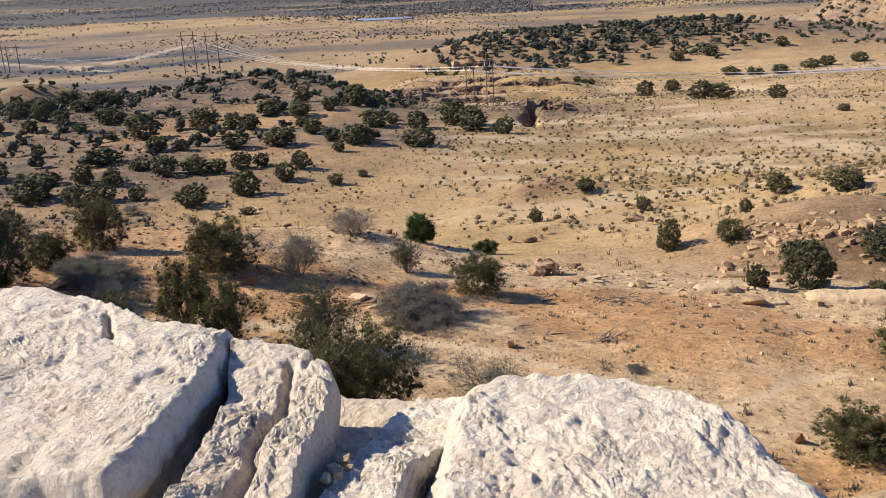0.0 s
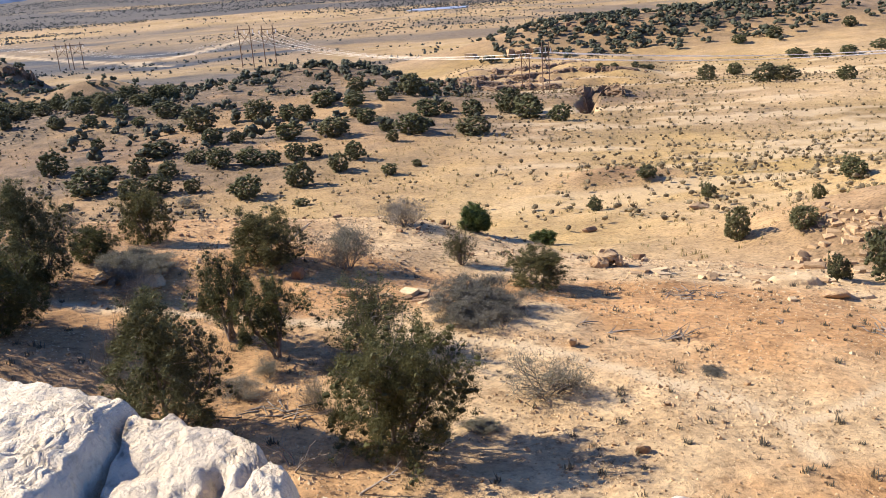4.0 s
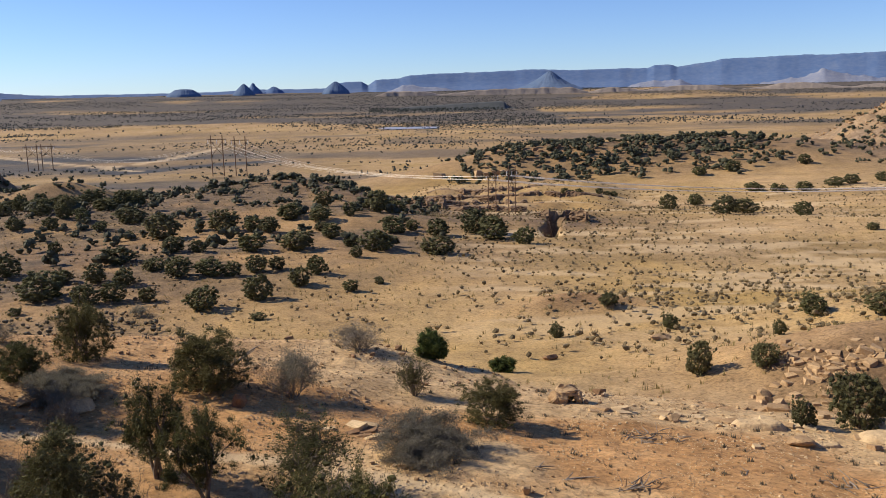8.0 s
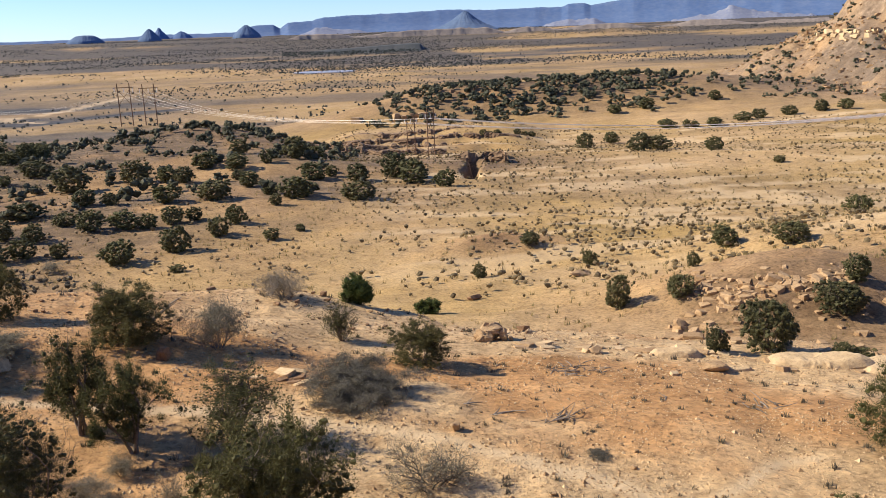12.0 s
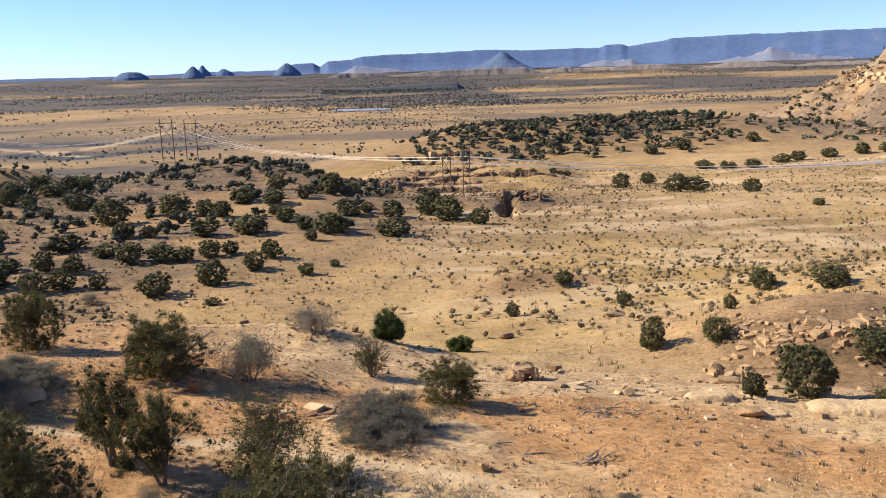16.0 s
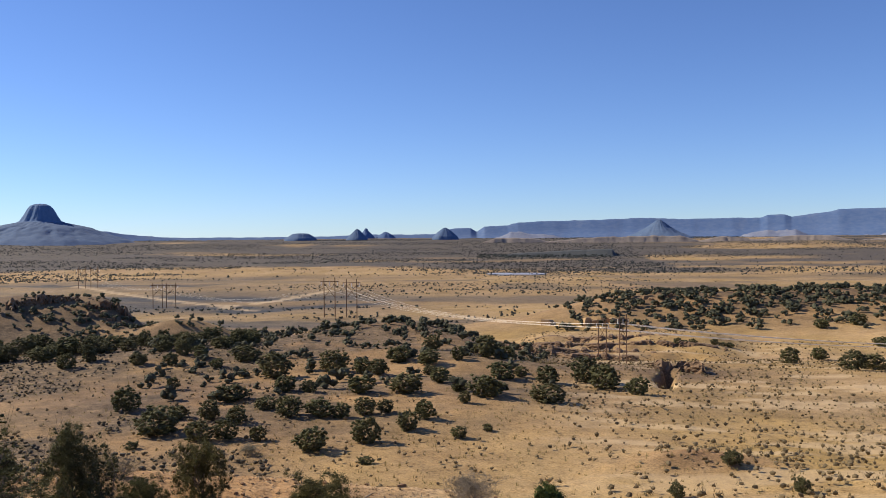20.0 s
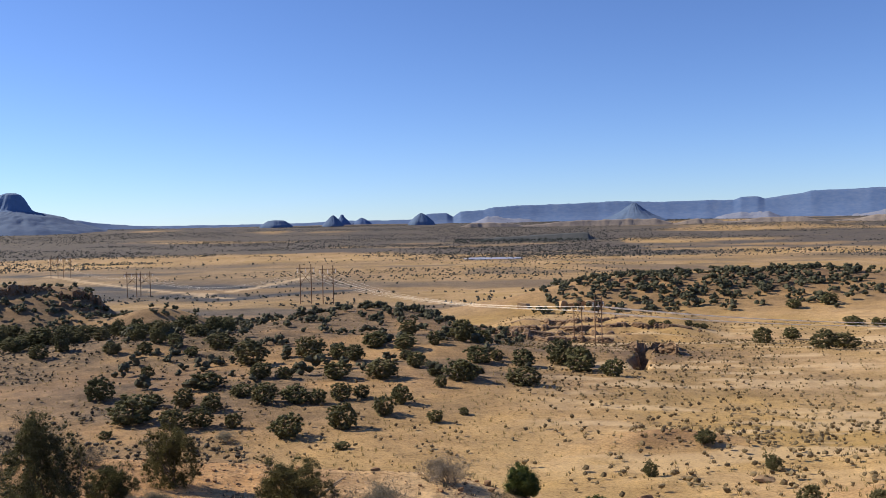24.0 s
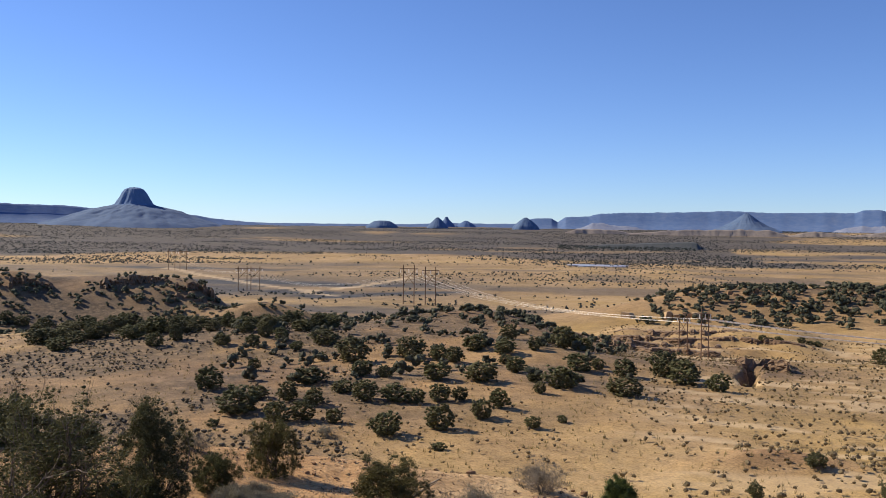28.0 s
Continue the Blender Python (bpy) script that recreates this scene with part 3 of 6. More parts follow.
def bare_shrub(name, label, seed, tall, wide, stems, depth, material, radius=0.018, leaf_mat=None, per=0):
    rng = random.Random(seed)
    limbs, tips = [], []
    for k in range(stems):
        a = 2 * math.pi * (k + rng.random()) / stems
        lean = rng.uniform(0.3, 1.1)
        grow(rng, Vector((0.1 * math.cos(a), 0.1 * math.sin(a), -0.06)), (lean * math.cos(a), lean * math.sin(a), 0.9), tall * 0.5, radius, depth, 3, limbs, tips, 0.6, 3, 0.22)
    co = np.array([t[0] for t in tips])
    fz, fr = tall / co[:, 2].max(), wide / 2 / np.percentile(np.hypot(co[:, 0], co[:, 1]), 94)
    limbs = [([Vector((p[0] * fr, p[1] * fr, max(p[2] * fz, -0.05))) for p in pts], radii, s) for pts, radii, s in limbs]
    thing = tagged(new(name), label, "shrub")
    part("branchwork", limb_mesh("branchwork", limbs, material), thing)
    if leaf_mat is not None:
        v, f = leaf_cloud(np.random.default_rng(seed), co * np.array([fr, fr, fz]), np.full(len(co), 0.16), per, 0.13, 0.1)
        v[:, 2] = np.maximum(v[:, 2], 0.02)
        part("foliage", mesh_of("foliage", v, f, leaf_mat), thing)
    return thing


def put(model, x, y, wide, tall, size, turn, sink=0.03):
    """Where a plant stands: scaled from the size that its model was grown to."""
    w, h = size
    m = Matrix.LocRotScale((x, y, ground_z(x, y) - sink), Euler((0, 0, turn)), (wide / w, wide / w, tall / h))
    return m


def plant(models, places, rng, group=""):
    """Copies of the models at the places (x, y, width, height); the first copy of a model is the model itself."""
    for x, y, wide, tall in places:
        k = rng.randrange(len(models))
        model, size, used = models[k]
        m = put(model, x, y, wide, tall, size, rng.uniform(0, 6.28))
        if used[0]:
            ob = copy_thing(model, m @ Matrix.Diagonal((*[1 / s for s in model.scale], 1)))
        else:
            ob, used[0] = model, True
            ob.matrix_basis = m
        if group:
            tagged(ob, group=group)


def model(ob, wide, tall):
    return ob, (wide, tall), [False]


# Rocks.
BALLS = {k: ball(k) for k in (1, 2, 3, 4)}


def angular_block(seed, extra=5, jitter=0.22):
    """A fallen block with flat joint faces: the hull of a knocked-about box, one metre across."""
    g = random.Random(seed)
    bm = bmesh.new()
    for sx in (-0.5, 0.5):
        for sy in (-0.5, 0.5):
            for sz in (-0.5, 0.5):
                bm.verts.new((sx * g.uniform(1 - 2 * jitter, 1), sy * g.uniform(1 - 2 * jitter, 1), sz * g.uniform(1 - 1.2 * jitter, 1)))
    for k in range(extra):
        bm.verts.new((g.uniform(-0.56, 0.56), g.uniform(-0.56, 0.56), g.uniform(-0.5, 0.52)))
    out = bmesh.ops.convex_hull(bm, input=bm.verts)
    bmesh.ops.delete(bm, geom=[e for e in out["geom_interior"] if isinstance(e, bmesh.types.BMVert)], context="VERTS")
    bmesh.ops.triangulate(bm, faces=bm.faces[:])
    bm.verts.index_update()
    v = np.array([q.co[:] for q in bm.verts])
    f = np.array([[q.index for q in t.verts] for t in bm.faces])
    bm.free()
    return v + np.array([0, 0, 0.3]), f


def broken_rock(seed, sx, sy, sz, level=3, planes=13, rough=0.06, boxy=False):
    """A block split along flat faces, with worn edges; it sits with its lower third in the ground."""
    v, f = BALLS[level]
    g = np.random.default_rng(seed)
    n = g.normal(size=(planes, 3))
    n /= np.linalg.norm(n, axis=1)[:, None]
    d = g.uniform(0.38, 0.8, planes)
    reach = np.max(np.maximum(v @ n.T, 1e-3) / d, axis=1)
    if boxy:
        reach = np.maximum(np.abs(v).max(axis=1) * 1.12, reach * 0.62)
    q = v / np.maximum(reach, 0.9)[:, None]
    k = 2.2
    q = q * (1 + rough * (fbm(q[:, 0] * k + seed, q[:, 1] * k + q[:, 2] * k, 1.0, 3, seed % 97))[:, None])
    q = q / np.abs(q).max(axis=0)
    return q * np.array([sx, sy, sz]) / 2 * np.array([1, 1, 1.25]) + np.array([0, 0, sz * 0.28]), f


def rock_thing(name, label, x, y, sx, sy, sz, turn, seed, material, level=3, group="", sink=0.0, category="rock"):
    v, f = broken_rock(seed, sx, sy, sz, level)
    ob = new(name, mesh_of(name, v, f, material, False))
    ob.matrix_basis = pose(x, y, ground_z(x, y) - sink, 0, 0, turn)
    return tagged(ob, label, category, group)


def reach_of(outline, cx, cy, th):
    """How far it is from the middle to the edge of a plan outline, bearing by bearing."""
    best = np.full(th.shape, 1e9)
    for (ax, ay), (bx, by) in zip(outline, outline[1:] + outline[:1]):
        ax, ay, ex, ey = ax - cx, ay - cy, bx - ax, by - ay
        den = np.cos(th) * ey - np.sin(th) * ex
        den = np.where(np.abs(den) < 1e-9, 1e-9, den)
        t = (ax * ey - ay * ex) / den
        s = (ax * np.sin(th) - ay * np.cos(th)) / den
        best = np.where((t > 0) & (s >= -1e-6) & (s <= 1 + 1e-6) & (t < best), t, best)
    k = np.exp(-0.5 * (np.arange(-3, 4) / 1.5) ** 2)
    return np.convolve(np.concatenate([best[-3:], best, best[:3]]), k / k.sum(), "valid")


def table_rock(name, label, cx, cy, rx, ry, turn, top, tilt, grooves, seed, power=3.0, lip=0.55, rings=130, rays=380, material=None, shoulder=0.84, outline=None, under=None, undercut=0.09):
    """A large weathered sandstone table with a rounded shoulder, pitted top and solution grooves."""
    th = np.linspace(0, 2 * math.pi, rays, endpoint=False)
    rho = np.concatenate([np.linspace(0.0004, 0.8, int(rings * 0.6), endpoint=False), np.linspace(0.8, 1.0, int(rings * 0.4))])
    reach = (np.abs(np.cos(th) / rx) ** power + np.abs(np.sin(th) / ry) ** power) ** (-1 / power)
    if outline is not None:
        # bearings spread evenly along the edge
        fine = np.linspace(0, 2 * math.pi, 2000)
        edge = reach_of(outline, cx, cy, fine)
        along = np.concatenate([[0], np.cumsum(np.hypot(np.diff(edge * np.cos(fine)), np.diff(edge * np.sin(fine))))])
        th = np.interp(np.linspace(0, along[-1], rays, endpoint=False), along, fine)
        reach = np.interp(th, fine, edge)
    reach = reach * (1 + (0.05 if outline is None else 0.012) * fbm(np.cos(th) * 2 + seed, np.sin(th) * 2, 1.0, 4, seed) + 0.02 * fbm(np.cos(th) * 14, np.sin(th) * 14, 1.0, 4, seed + 6))
    R, T = np.meshgrid(rho, th, indexing="ij")
    u, w = R * reach[None, :] * np.cos(T), R * reach[None, :] * np.sin(T)
    ct, st = math.cos(radians(turn)), math.sin(radians(turn))
    x, y = cx + u * ct - w * st, cy + u * st + w * ct
    wx, wy = x + 0.05 * fbm(x, y, 0.3, 3, seed + 7), y + 0.05 * fbm(x, y, 0.3, 3, seed + 8)
    z = top + tilt[0] * (x - cx) + tilt[1] * (y - cy) + 0.06 * fbm(x, y, 1.3, 3, seed + 1)
    # flutes that run down the dip, pits and fine tooth
    ridge = 1 - np.abs(fbm(wx * 2.6 + wy * 1.1, wy * 0.8 - wx * 0.5, 0.55, 4, seed + 2))
    z = z + 0.014 * (ridge - 0.6)
    # rough lumps that stand up against the dip, with a broken tooth between them
    lump = np.abs(fbm(wx * 1.5 + wy * 0.9, wy * 0.7 - wx * 0.6, 0.12, 4, seed + 13))
    patchy = 0.35 + 0.65 * step(-0.3, 0.5, fbm(x, y, 0.5, 3, seed + 15))
    z = z + patchy * (0.016 * (lump - 0.35) + 0.006 * fbm(wx * 1.3, wy, 0.05, 2, seed + 14))
    z = z - 0.006 * step(0.45, 0.9, fbm(wx * 1.4 + wy * 0.8, wy * 0.6 - wx * 0.5, 0.13, 4, seed + 16))
    z = z - 0.006 * step(0.3, 0.9, fbm(wx * 1.6 + wy * 0.6, wy * 0.7 - wx * 0.3, 0.3, 3, seed + 3)) + 0.012 * fbm(wx, wy, 0.11, 4, seed + 4)
    z = z - 0.006 * step(0.45, 0.8, fbm(x, y, 0.07, 3, seed + 5)) - 0.008 * step(0.75, 1.0, fbm(wx, wy * 0.6, 0.2, 3, seed + 12))
    scale = fbm(wx * 1.2 + wy * 0.7, wy * 1.6 - wx * 1.1, 0.1, 2, seed + 17)
    z = z + 0.009 * (np.mod(scale * 2.2, 1.0) - 0.5) * step(-0.2, 0.3, fbm(x, y, 0.35, 3, seed + 18))
    z = z - lip * np.maximum(0, (R - shoulder) / (1 - shoulder)) ** 2.2
    for line, wide, deep in grooves:
        d = near_line(wx, wy, line)
        z = z - deep * np.exp(-(d / wide) ** 2)
    verts = [np.stack([x, y, z], -1).reshape(-1, 3)]
    # flank that goes in under the shoulder and down into the bench
    xe, ye, ze = x[-1], y[-1], z[-1]
    depths = np.concatenate([np.linspace(0.03, 0.6, 14), np.linspace(0.7, 1.5, 6)])
    for k, down in enumerate(depths):
        inward = undercut * math.sin(math.pi * min(down / 1.1, 1.0)) + 0.012 * math.sin(19 * down)
        rough = 0.035 * fbm(np.cos(th) * 6 + seed, np.sin(th) * 6 + 2.2 * down, 1.0, 4, seed + 9) + 0.02 * fbm(np.cos(th) * 22, np.sin(th) * 22 + 9 * down, 1.0, 3, seed + 10)
        s = 1 - inward + rough * min(1.0, down / 0.1)
        verts.append(np.stack([cx + (xe - cx) * s, cy + (ye - cy) * s, ze - down], -1))
    v = np.concatenate(verts)
    rows = len(rho) + len(depths)
    idx = np.arange(rows * rays).reshape(rows, rays)
    nx = np.roll(idx, -1, axis=1)
    f = np.stack([idx[:-1], idx[1:], nx[1:], nx[:-1]], -1).reshape(-1, 4)
    me = mesh_of(name, v, f, material or M_PALE, True)
    return part(name, me, under, label) if under is not None else tagged(new(name, me), label, "rock")


split_rock = tagged(new("sandstone_table"), "pale weathered sandstone table split by a dark crevice", "rock")
table_rock("slab", "", -2.35, 0.6, 1, 1, 0, -1.3, (-0.02, -0.01),
           [([(-2.14, 1.22), (-2.08, 1.06), (-2.02, 0.9)], 0.022, 0.07), ([(-1.66, 0.5), (-1.74, 0.38)], 0.03, 0.02)], 11, 3.0, 0.15, 150, 430, shoulder=0.93,
           outline=[(-1.45, 0.95), (-1.43, 0.66), (-1.44, 0.4), (-1.47, 0.14), (-1.5, -0.06), (-1.54, -0.34), (-1.62, -0.5), (-2.04, -0.42), (-3.2, -0.5), (-4.7, -0.4), (-5.0, 1.0), (-4.5, 2.2), (-3.7, 2.05), (-3.05, 1.8), (-2.68, 1.7), (-2.33, 1.5), (-1.93, 1.14), (-1.66, 1.02)], under=split_rock, undercut=0.1)
table_rock("corner_slab", "", -1.2, 0.05, 1, 1, 0, -1.33, (-0.02, 0.0),
           [([(-1.13, 0.6), (-1.1, 0.3), (-1.13, 0.0), (-1.19, -0.27), (-1.19, -0.6), (-1.22, -1.1)], 0.036, 0.075), ([(-1.0, 0.7), (-1.03, 0.55)], 0.025, 0.03)], 12, 3.0, 0.12, 120, 420, shoulder=0.9,
           outline=[(-1.48, 0.97), (-1.44, 0.66), (-1.385, 0.4), (-1.385, 0.1), (-1.41, -0.2), (-1.44, -0.5), (-1.46, -1.0), (-1.4, -1.5), (-1.02, -1.45), (-0.97, -0.7), (-0.95, -0.25), (-0.9, 0.16), (-0.88, 0.44), (-0.94, 0.68), (-1.16, 0.87)], under=split_rock, undercut=0.08)
table_rock("under_slab", "", -2.5, -0.2, 1, 1, 0, -1.62, (0.0, 0.0), [], 14, 3.0, 0.12, 36, 140, shoulder=0.9,
           outline=[(-1.3, 0.7), (-1.3, -0.5), (-1.4, -1.3), (-2.6, -1.5), (-4.2, -1.3), (-4.6, 0.2), (-3.5, 0.8), (-2.0, 0.8)], under=split_rock)
pitted_rock = tagged(new("sandstone_table"), "pale rounded sandstone block with a pitted top and a split-off flake", "rock")
table_rock("flake", "", -0.57, -0.1, 1, 1, 0, -1.5, (0.05, -0.02), [], 27, 3.0, 0.08, 40, 120, shoulder=0.75, outline=[(-0.66, -0.45), (-0.63, -0.08), (-0.55, 0.08), (-0.49, 0.04), (-0.54, -0.12), (-0.57, -0.45)], under=pitted_rock)
table_rock("block", "", 0.2, -0.5, 1, 1, 0, -1.44, (0.0, 0.015),
           [], 23, 3.0, 0.24, 150, 420, shoulder=0.8,
           outline=[(-0.56, -0.8), (-0.53, -0.22), (-0.45, 0.14), (-0.4, 0.42), (-0.32, 0.63), (-0.12, 0.7), (0.2, 0.68), (0.46, 0.62), (0.73, 0.48), (0.86, 0.25), (0.93, -0.1), (1.05, -0.53), (1.15, -1.1), (1.1, -2.1), (0.6, -2.5), (-0.2, -2.5), (-0.56, -2.1)], under=pitted_rock)
ledge_rock = tagged(new("sandstone_ledge"), "low pale sandstone ledge in the gap between two blocks", "rock")
table_rock("shelf", "", -0.6, 0.2, 1, 1, 0, -1.8, (0.1, -0.02), [], 31, 2.4, 0.08, 80, 220, shoulder=0.94,
           outline=[(-1.06, -1.4), (-1.06, 1.0), (-1.0, 1.2), (-0.8, 1.13), (-0.58, 1.09), (-0.28, 1.08), (0.05, 0.8), (0.05, -1.4)], under=ledge_rock)
table_rock("upper_shelf", "", -0.62, 0.1, 1, 1, 0, -1.56, (0.03, -0.25), [], 33, 2.4, 0.07, 80, 240, shoulder=0.86,
           outline=[(-0.93, -0.5), (-0.87, -0.2), (-0.81, 0.05), (-0.7, 0.42), (-0.63, 0.75), (-0.52, 0.92), (-0.2, 0.82), (-0.2, 0.66), (-0.3, 0.35), (-0.4, 0.12), (-0.55, -0.12), (-0.6, -0.4), (-0.62, -0.8), (-0.9, -0.8)], under=ledge_rock)
for k, (x, y, s) in enumerate(((-0.83, -0.1, 0.06), (-0.86, -0.17, 0.05), (-0.84, -0.22, 0.045), (-0.8, -0.16, 0.04), (-0.82, -0.03, 0.035), (-0.88, -0.26, 0.04))):
    v, f = angular_block(470 + k, 5, 0.3)
    stone = new("loose_stone", mesh_of("loose_stone", v * s, f, M_CREAM))
    stone.matrix_basis = pose(x, y, -1.575 - 0.25 * (y - 0.1), 0, 0, 50 * k)
    tagged(stone, "small loose tan stone on the ledge between the blocks", "stone", "stones on the ledge")

# Named stones of the near terrace: x, y, length, depth, height, turn.
SLABS = [(-29.1, 20.9, 1.9, 1.4, 0.7, 10), (-12.5, 28.0, 1.2, 0.9, 0.5, 25), (-14.2, 28.4, 1.5, 1.1, 0.5, 70), (-17.0, 27.6, 1.6, 0.9, 0.35, 0), (-4.6, 27.2, 1.0, 0.7, 0.4, 30),
         (13.4, 31.0, 1.3, 0.9, 0.35, 20), (9.2, 33.9, 0.8, 0.6, 0.4, 40)]
for i, (x, y, sx, sy, sz, turn) in enumerate(SLABS):
    rock_thing("sandstone_slab", "tan sandstone slab half sunk in the terrace", x, y, sx, sy, sz, turn, 40 + i, M_CREAM if i == 1 else M_TAN, 3, "slabs on the terrace")
for i, (x, y, rx, ry, turn, up) in enumerate(((18.0, 32.0, 2.2, 0.85, -14, 0.3), (20.6, 31.3, 1.5, 1.0, 10, 0.36), (12.5, 33.4, 1.2, 0.6, -8, 0.22), (14.2, 31.2, 0.8, 0.35, 5, 0.12))):
    table_rock("sandstone_slab", "broad cream sandstone slab bedded in the terrace rim", x, y, rx, ry, turn, ground_z(x, y) + up, (0.03, -0.06), [], 45 + i, 2.6, 0.36, 44, 120, M_CREAM, 0.62)
RIM = [(5.9, 34.7), (8.2, 34.6), (10.5, 35.4), (13.0, 34.3), (15.4, 33.0), (19.0, 31.6)]
rim_rng = random.Random(43)
RIM_BLOCKS = [angular_block(480 + k, 6, 0.2) for k in range(8)]
CUT_BANK = [(-5.6, 28.1), (-4.1, 28.4), (-3.3, 28.5), (-2.5, 28.9), (-1.6, 29.0)]
for mat, count, line in ((M_CREAM, 34, RIM), (M_TAN, 26, RIM), (M_CREAM, 10, CUT_BANK), (M_RED, 12, CUT_BANK)):
    rim_meshes = [mesh_of("rim_block", v, f, mat) for v, f in RIM_BLOCKS]
    for k in range(count):
        t = rim_rng.random() * (len(line) - 1.001)
        (ax, ay), (bx, by) = line[int(t)], line[int(t) + 1]
        x, y = ax + (bx - ax) * (t % 1) + rim_rng.gauss(0, 0.35), ay + (by - ay) * (t % 1) + rim_rng.gauss(0, 0.35)
        size = rim_rng.uniform(0.15, 0.6)
        stone = new("rim_block", rim_rng.choice(rim_meshes))
        stone.matrix_basis = Matrix.LocRotScale((x, y, ground_z(x, y) - 0.05), Euler((rim_rng.uniform(-0.15, 0.15), rim_rng.uniform(-0.15, 0.15), rim_rng.uniform(-0.7, 0.5))), (size * 1.5, size * 0.9, size * rim_rng.uniform(0.25, 0.5)))
        tagged(stone, "broken flat sandstone block on the terrace rim", "rock", "blocks on the terrace rim")
hollow_rock = tagged(new("outcrop"), "tan sandstone outcrop with a dark hollow under its overhanging lip", "rock")
hollow_rock.matrix_basis = pose(5.2, 35.7, ground_z(5.2, 35.7), 0, 0, 8)
for name, k, (px, py, pz), (sx, sy, sz), (rx, ry, rz) in (("block", 0, (-0.8, 0.2, -0.1), (1.5, 1.4, 1.2), (4, 6, 12)), ("block", 1, (0.8, 0.3, -0.1), (0.65, 1.1, 1.15), (-4, -6, -15)), ("lip", 2, (0.0, 0.5, 0.55), (2.1, 1.2, 0.42), (5, 3, 8)),
                                                          ("back_block", 3, (0.1, 0.95, 0.0), (1.9, 0.9, 1.2), (0, 0, 6)), ("fragment", 4, (-1.6, 0.0, -0.05), (0.6, 0.5, 0.4), (6, 4, 20)), ("fragment", 5, (-0.6, -0.6, -0.05), (0.45, 0.4, 0.28), (8, 0, 40)), ("fragment", 6, (1.25, 0.0, -0.05), (0.4, 0.35, 0.25), (0, 9, 70)), ("fragment", 7, (-1.25, -0.35, -0.05), (0.35, 0.3, 0.22), (0, 5, -15))):
    v, f = broken_rock(610 + k, 0.6 * sx, 0.6 * sy, 0.65 * sz, 3, 11, 0.22, True)
    stone = part(name, mesh_of(name, v, f, M_TAN), hollow_rock)
    stone.matrix_basis = pose(0.6 * px, 0.6 * py, 0.65 * pz, rx, ry, rz)
rock_thing("boulder", "small upright tan rock beside the trail", 2.2, 23.6, 0.45, 0.4, 0.42, 40, 62, M_TAN, 3)
rock_thing("boulder", "upright rust-brown rock like a stump on the bank", -7.5, 30.1, 0.7, 0.6, 0.8, 10, 63, M_RED, 3)
rock_thing("boulder", "knobbly rust-brown rock knob above a small hollow", 8.9, 16.6, 0.4, 0.4, 0.35, 80, 64, M_RED, 3)
rock_thing("boulder", "flat grey-brown rock in the gravel", 3.0, 16.9, 0.55, 0.4, 0.25, 30, 65, M_RED, 3)
rock_thing("boulder", "low orange rock outcrop on the valley floor", 8.1, 64.5, 1.5, 1.1, 0.45, 0, 66, M_RED, 3)
rock_thing("boulder", "pale rock outcrop on the valley floor", 17.8, 69.8, 2.2, 1.4, 0.5, 20, 67, M_TAN, 3)
rock_thing("boulder", "lone tan boulder below the rocky hillock", 18.2, 48.0, 1.0, 0.9, 0.6, 20, 68, M_TAN, 3)

# Tumbled blocks on the hillock.
rng = random.Random(7)
BLOCKS = [angular_block(80 + k, 6) for k in range(12)]
BLOCK_MESHES = [mesh_of("block", v, f, M_TAN) for v, f in BLOCKS]


def drop_block(x, y, s, group, label, tall=0.7):
    ob = new("block", rng.choice(BLOCK_MESHES))
    z = ground_z(x, y)
    ob.matrix_basis = Matrix.LocRotScale((x, y, z - 0.22 * s), Euler((rng.uniform(-0.3, 0.3), rng.uniform(-0.3, 0.3), rng.uniform(0, 6.28))), (s * rng.uniform(0.8, 1.4), s * rng.uniform(0.7, 1.1), s * tall))
    tagged(ob, label, "rock", group)


LEDGE_LINE = [(21.2, 58.5), (23.5, 54.2), (25.9, 54.9), (27.1, 56.0), (28.5, 55.4), (29.9, 56.2), (31.4, 58.0)]
for k in range(260):
    az = rng.uniform(21.4, 31.4)
    r = float(np.interp(az, [q[0] for q in LEDGE_LINE], [q[1] for q in LEDGE_LINE])) + rng.gauss(0, 0.9)
    drop_block(*polar(az, r), rng.choice((0.18, 0.22, 0.28, 0.36, 0.45, 0.6, 0.85)) * rng.uniform(0.8, 1.1), "blocks on the hillock", "tan sandstone block tumbled on the hillock slope", rng.uniform(0.35, 0.75))
for k in range(40):
    az, r = rng.uniform(20, 24.5), rng.uniform(40, 54)
    drop_block(*polar(az, r), rng.uniform(0.25, 0.8), "blocks on the hillock", "tan sandstone block tumbled on the hillock slope")
for k in range(50):
    az, r = rng.uniform(27, 37), rng.uniform(34, 56)
    drop_block(*polar(az, r), rng.uniform(0.25, 0.7), "stones right of the hillock", "small tan sandstone block on the stony slope")


def scatter_stuff(name, label, category, places, shape_of, material):
    """Many small things joined in one mesh."""
    vs, fs, n = [], [], 0
    for q in places:
        v, f = shape_of(*q)
        vs.append(v)
        fs.append(f + n)
        n += len(v)
    return tagged(new(name, mesh_of(name, np.concatenate(vs), np.concatenate(fs), material)), label, category, kind="stuff")


PEBBLES = [angular_block(200 + k, 2, 0.42) for k in range(8)]


def pebble(x, y, z, s, k, a):
    v, f = PEBBLES[k]
    c, d = math.cos(a), math.sin(a)
    q = v * s * np.array([1.15, 0.55 + 0.45 * math.sin(7 * a) ** 2, 0.35 + 0.35 * math.cos(5 * a) ** 2])
    return np.stack([q[:, 0] * c - q[:, 1] * d + x, q[:, 0] * d + q[:, 1] * c + y, q[:, 2] + z], -1), f


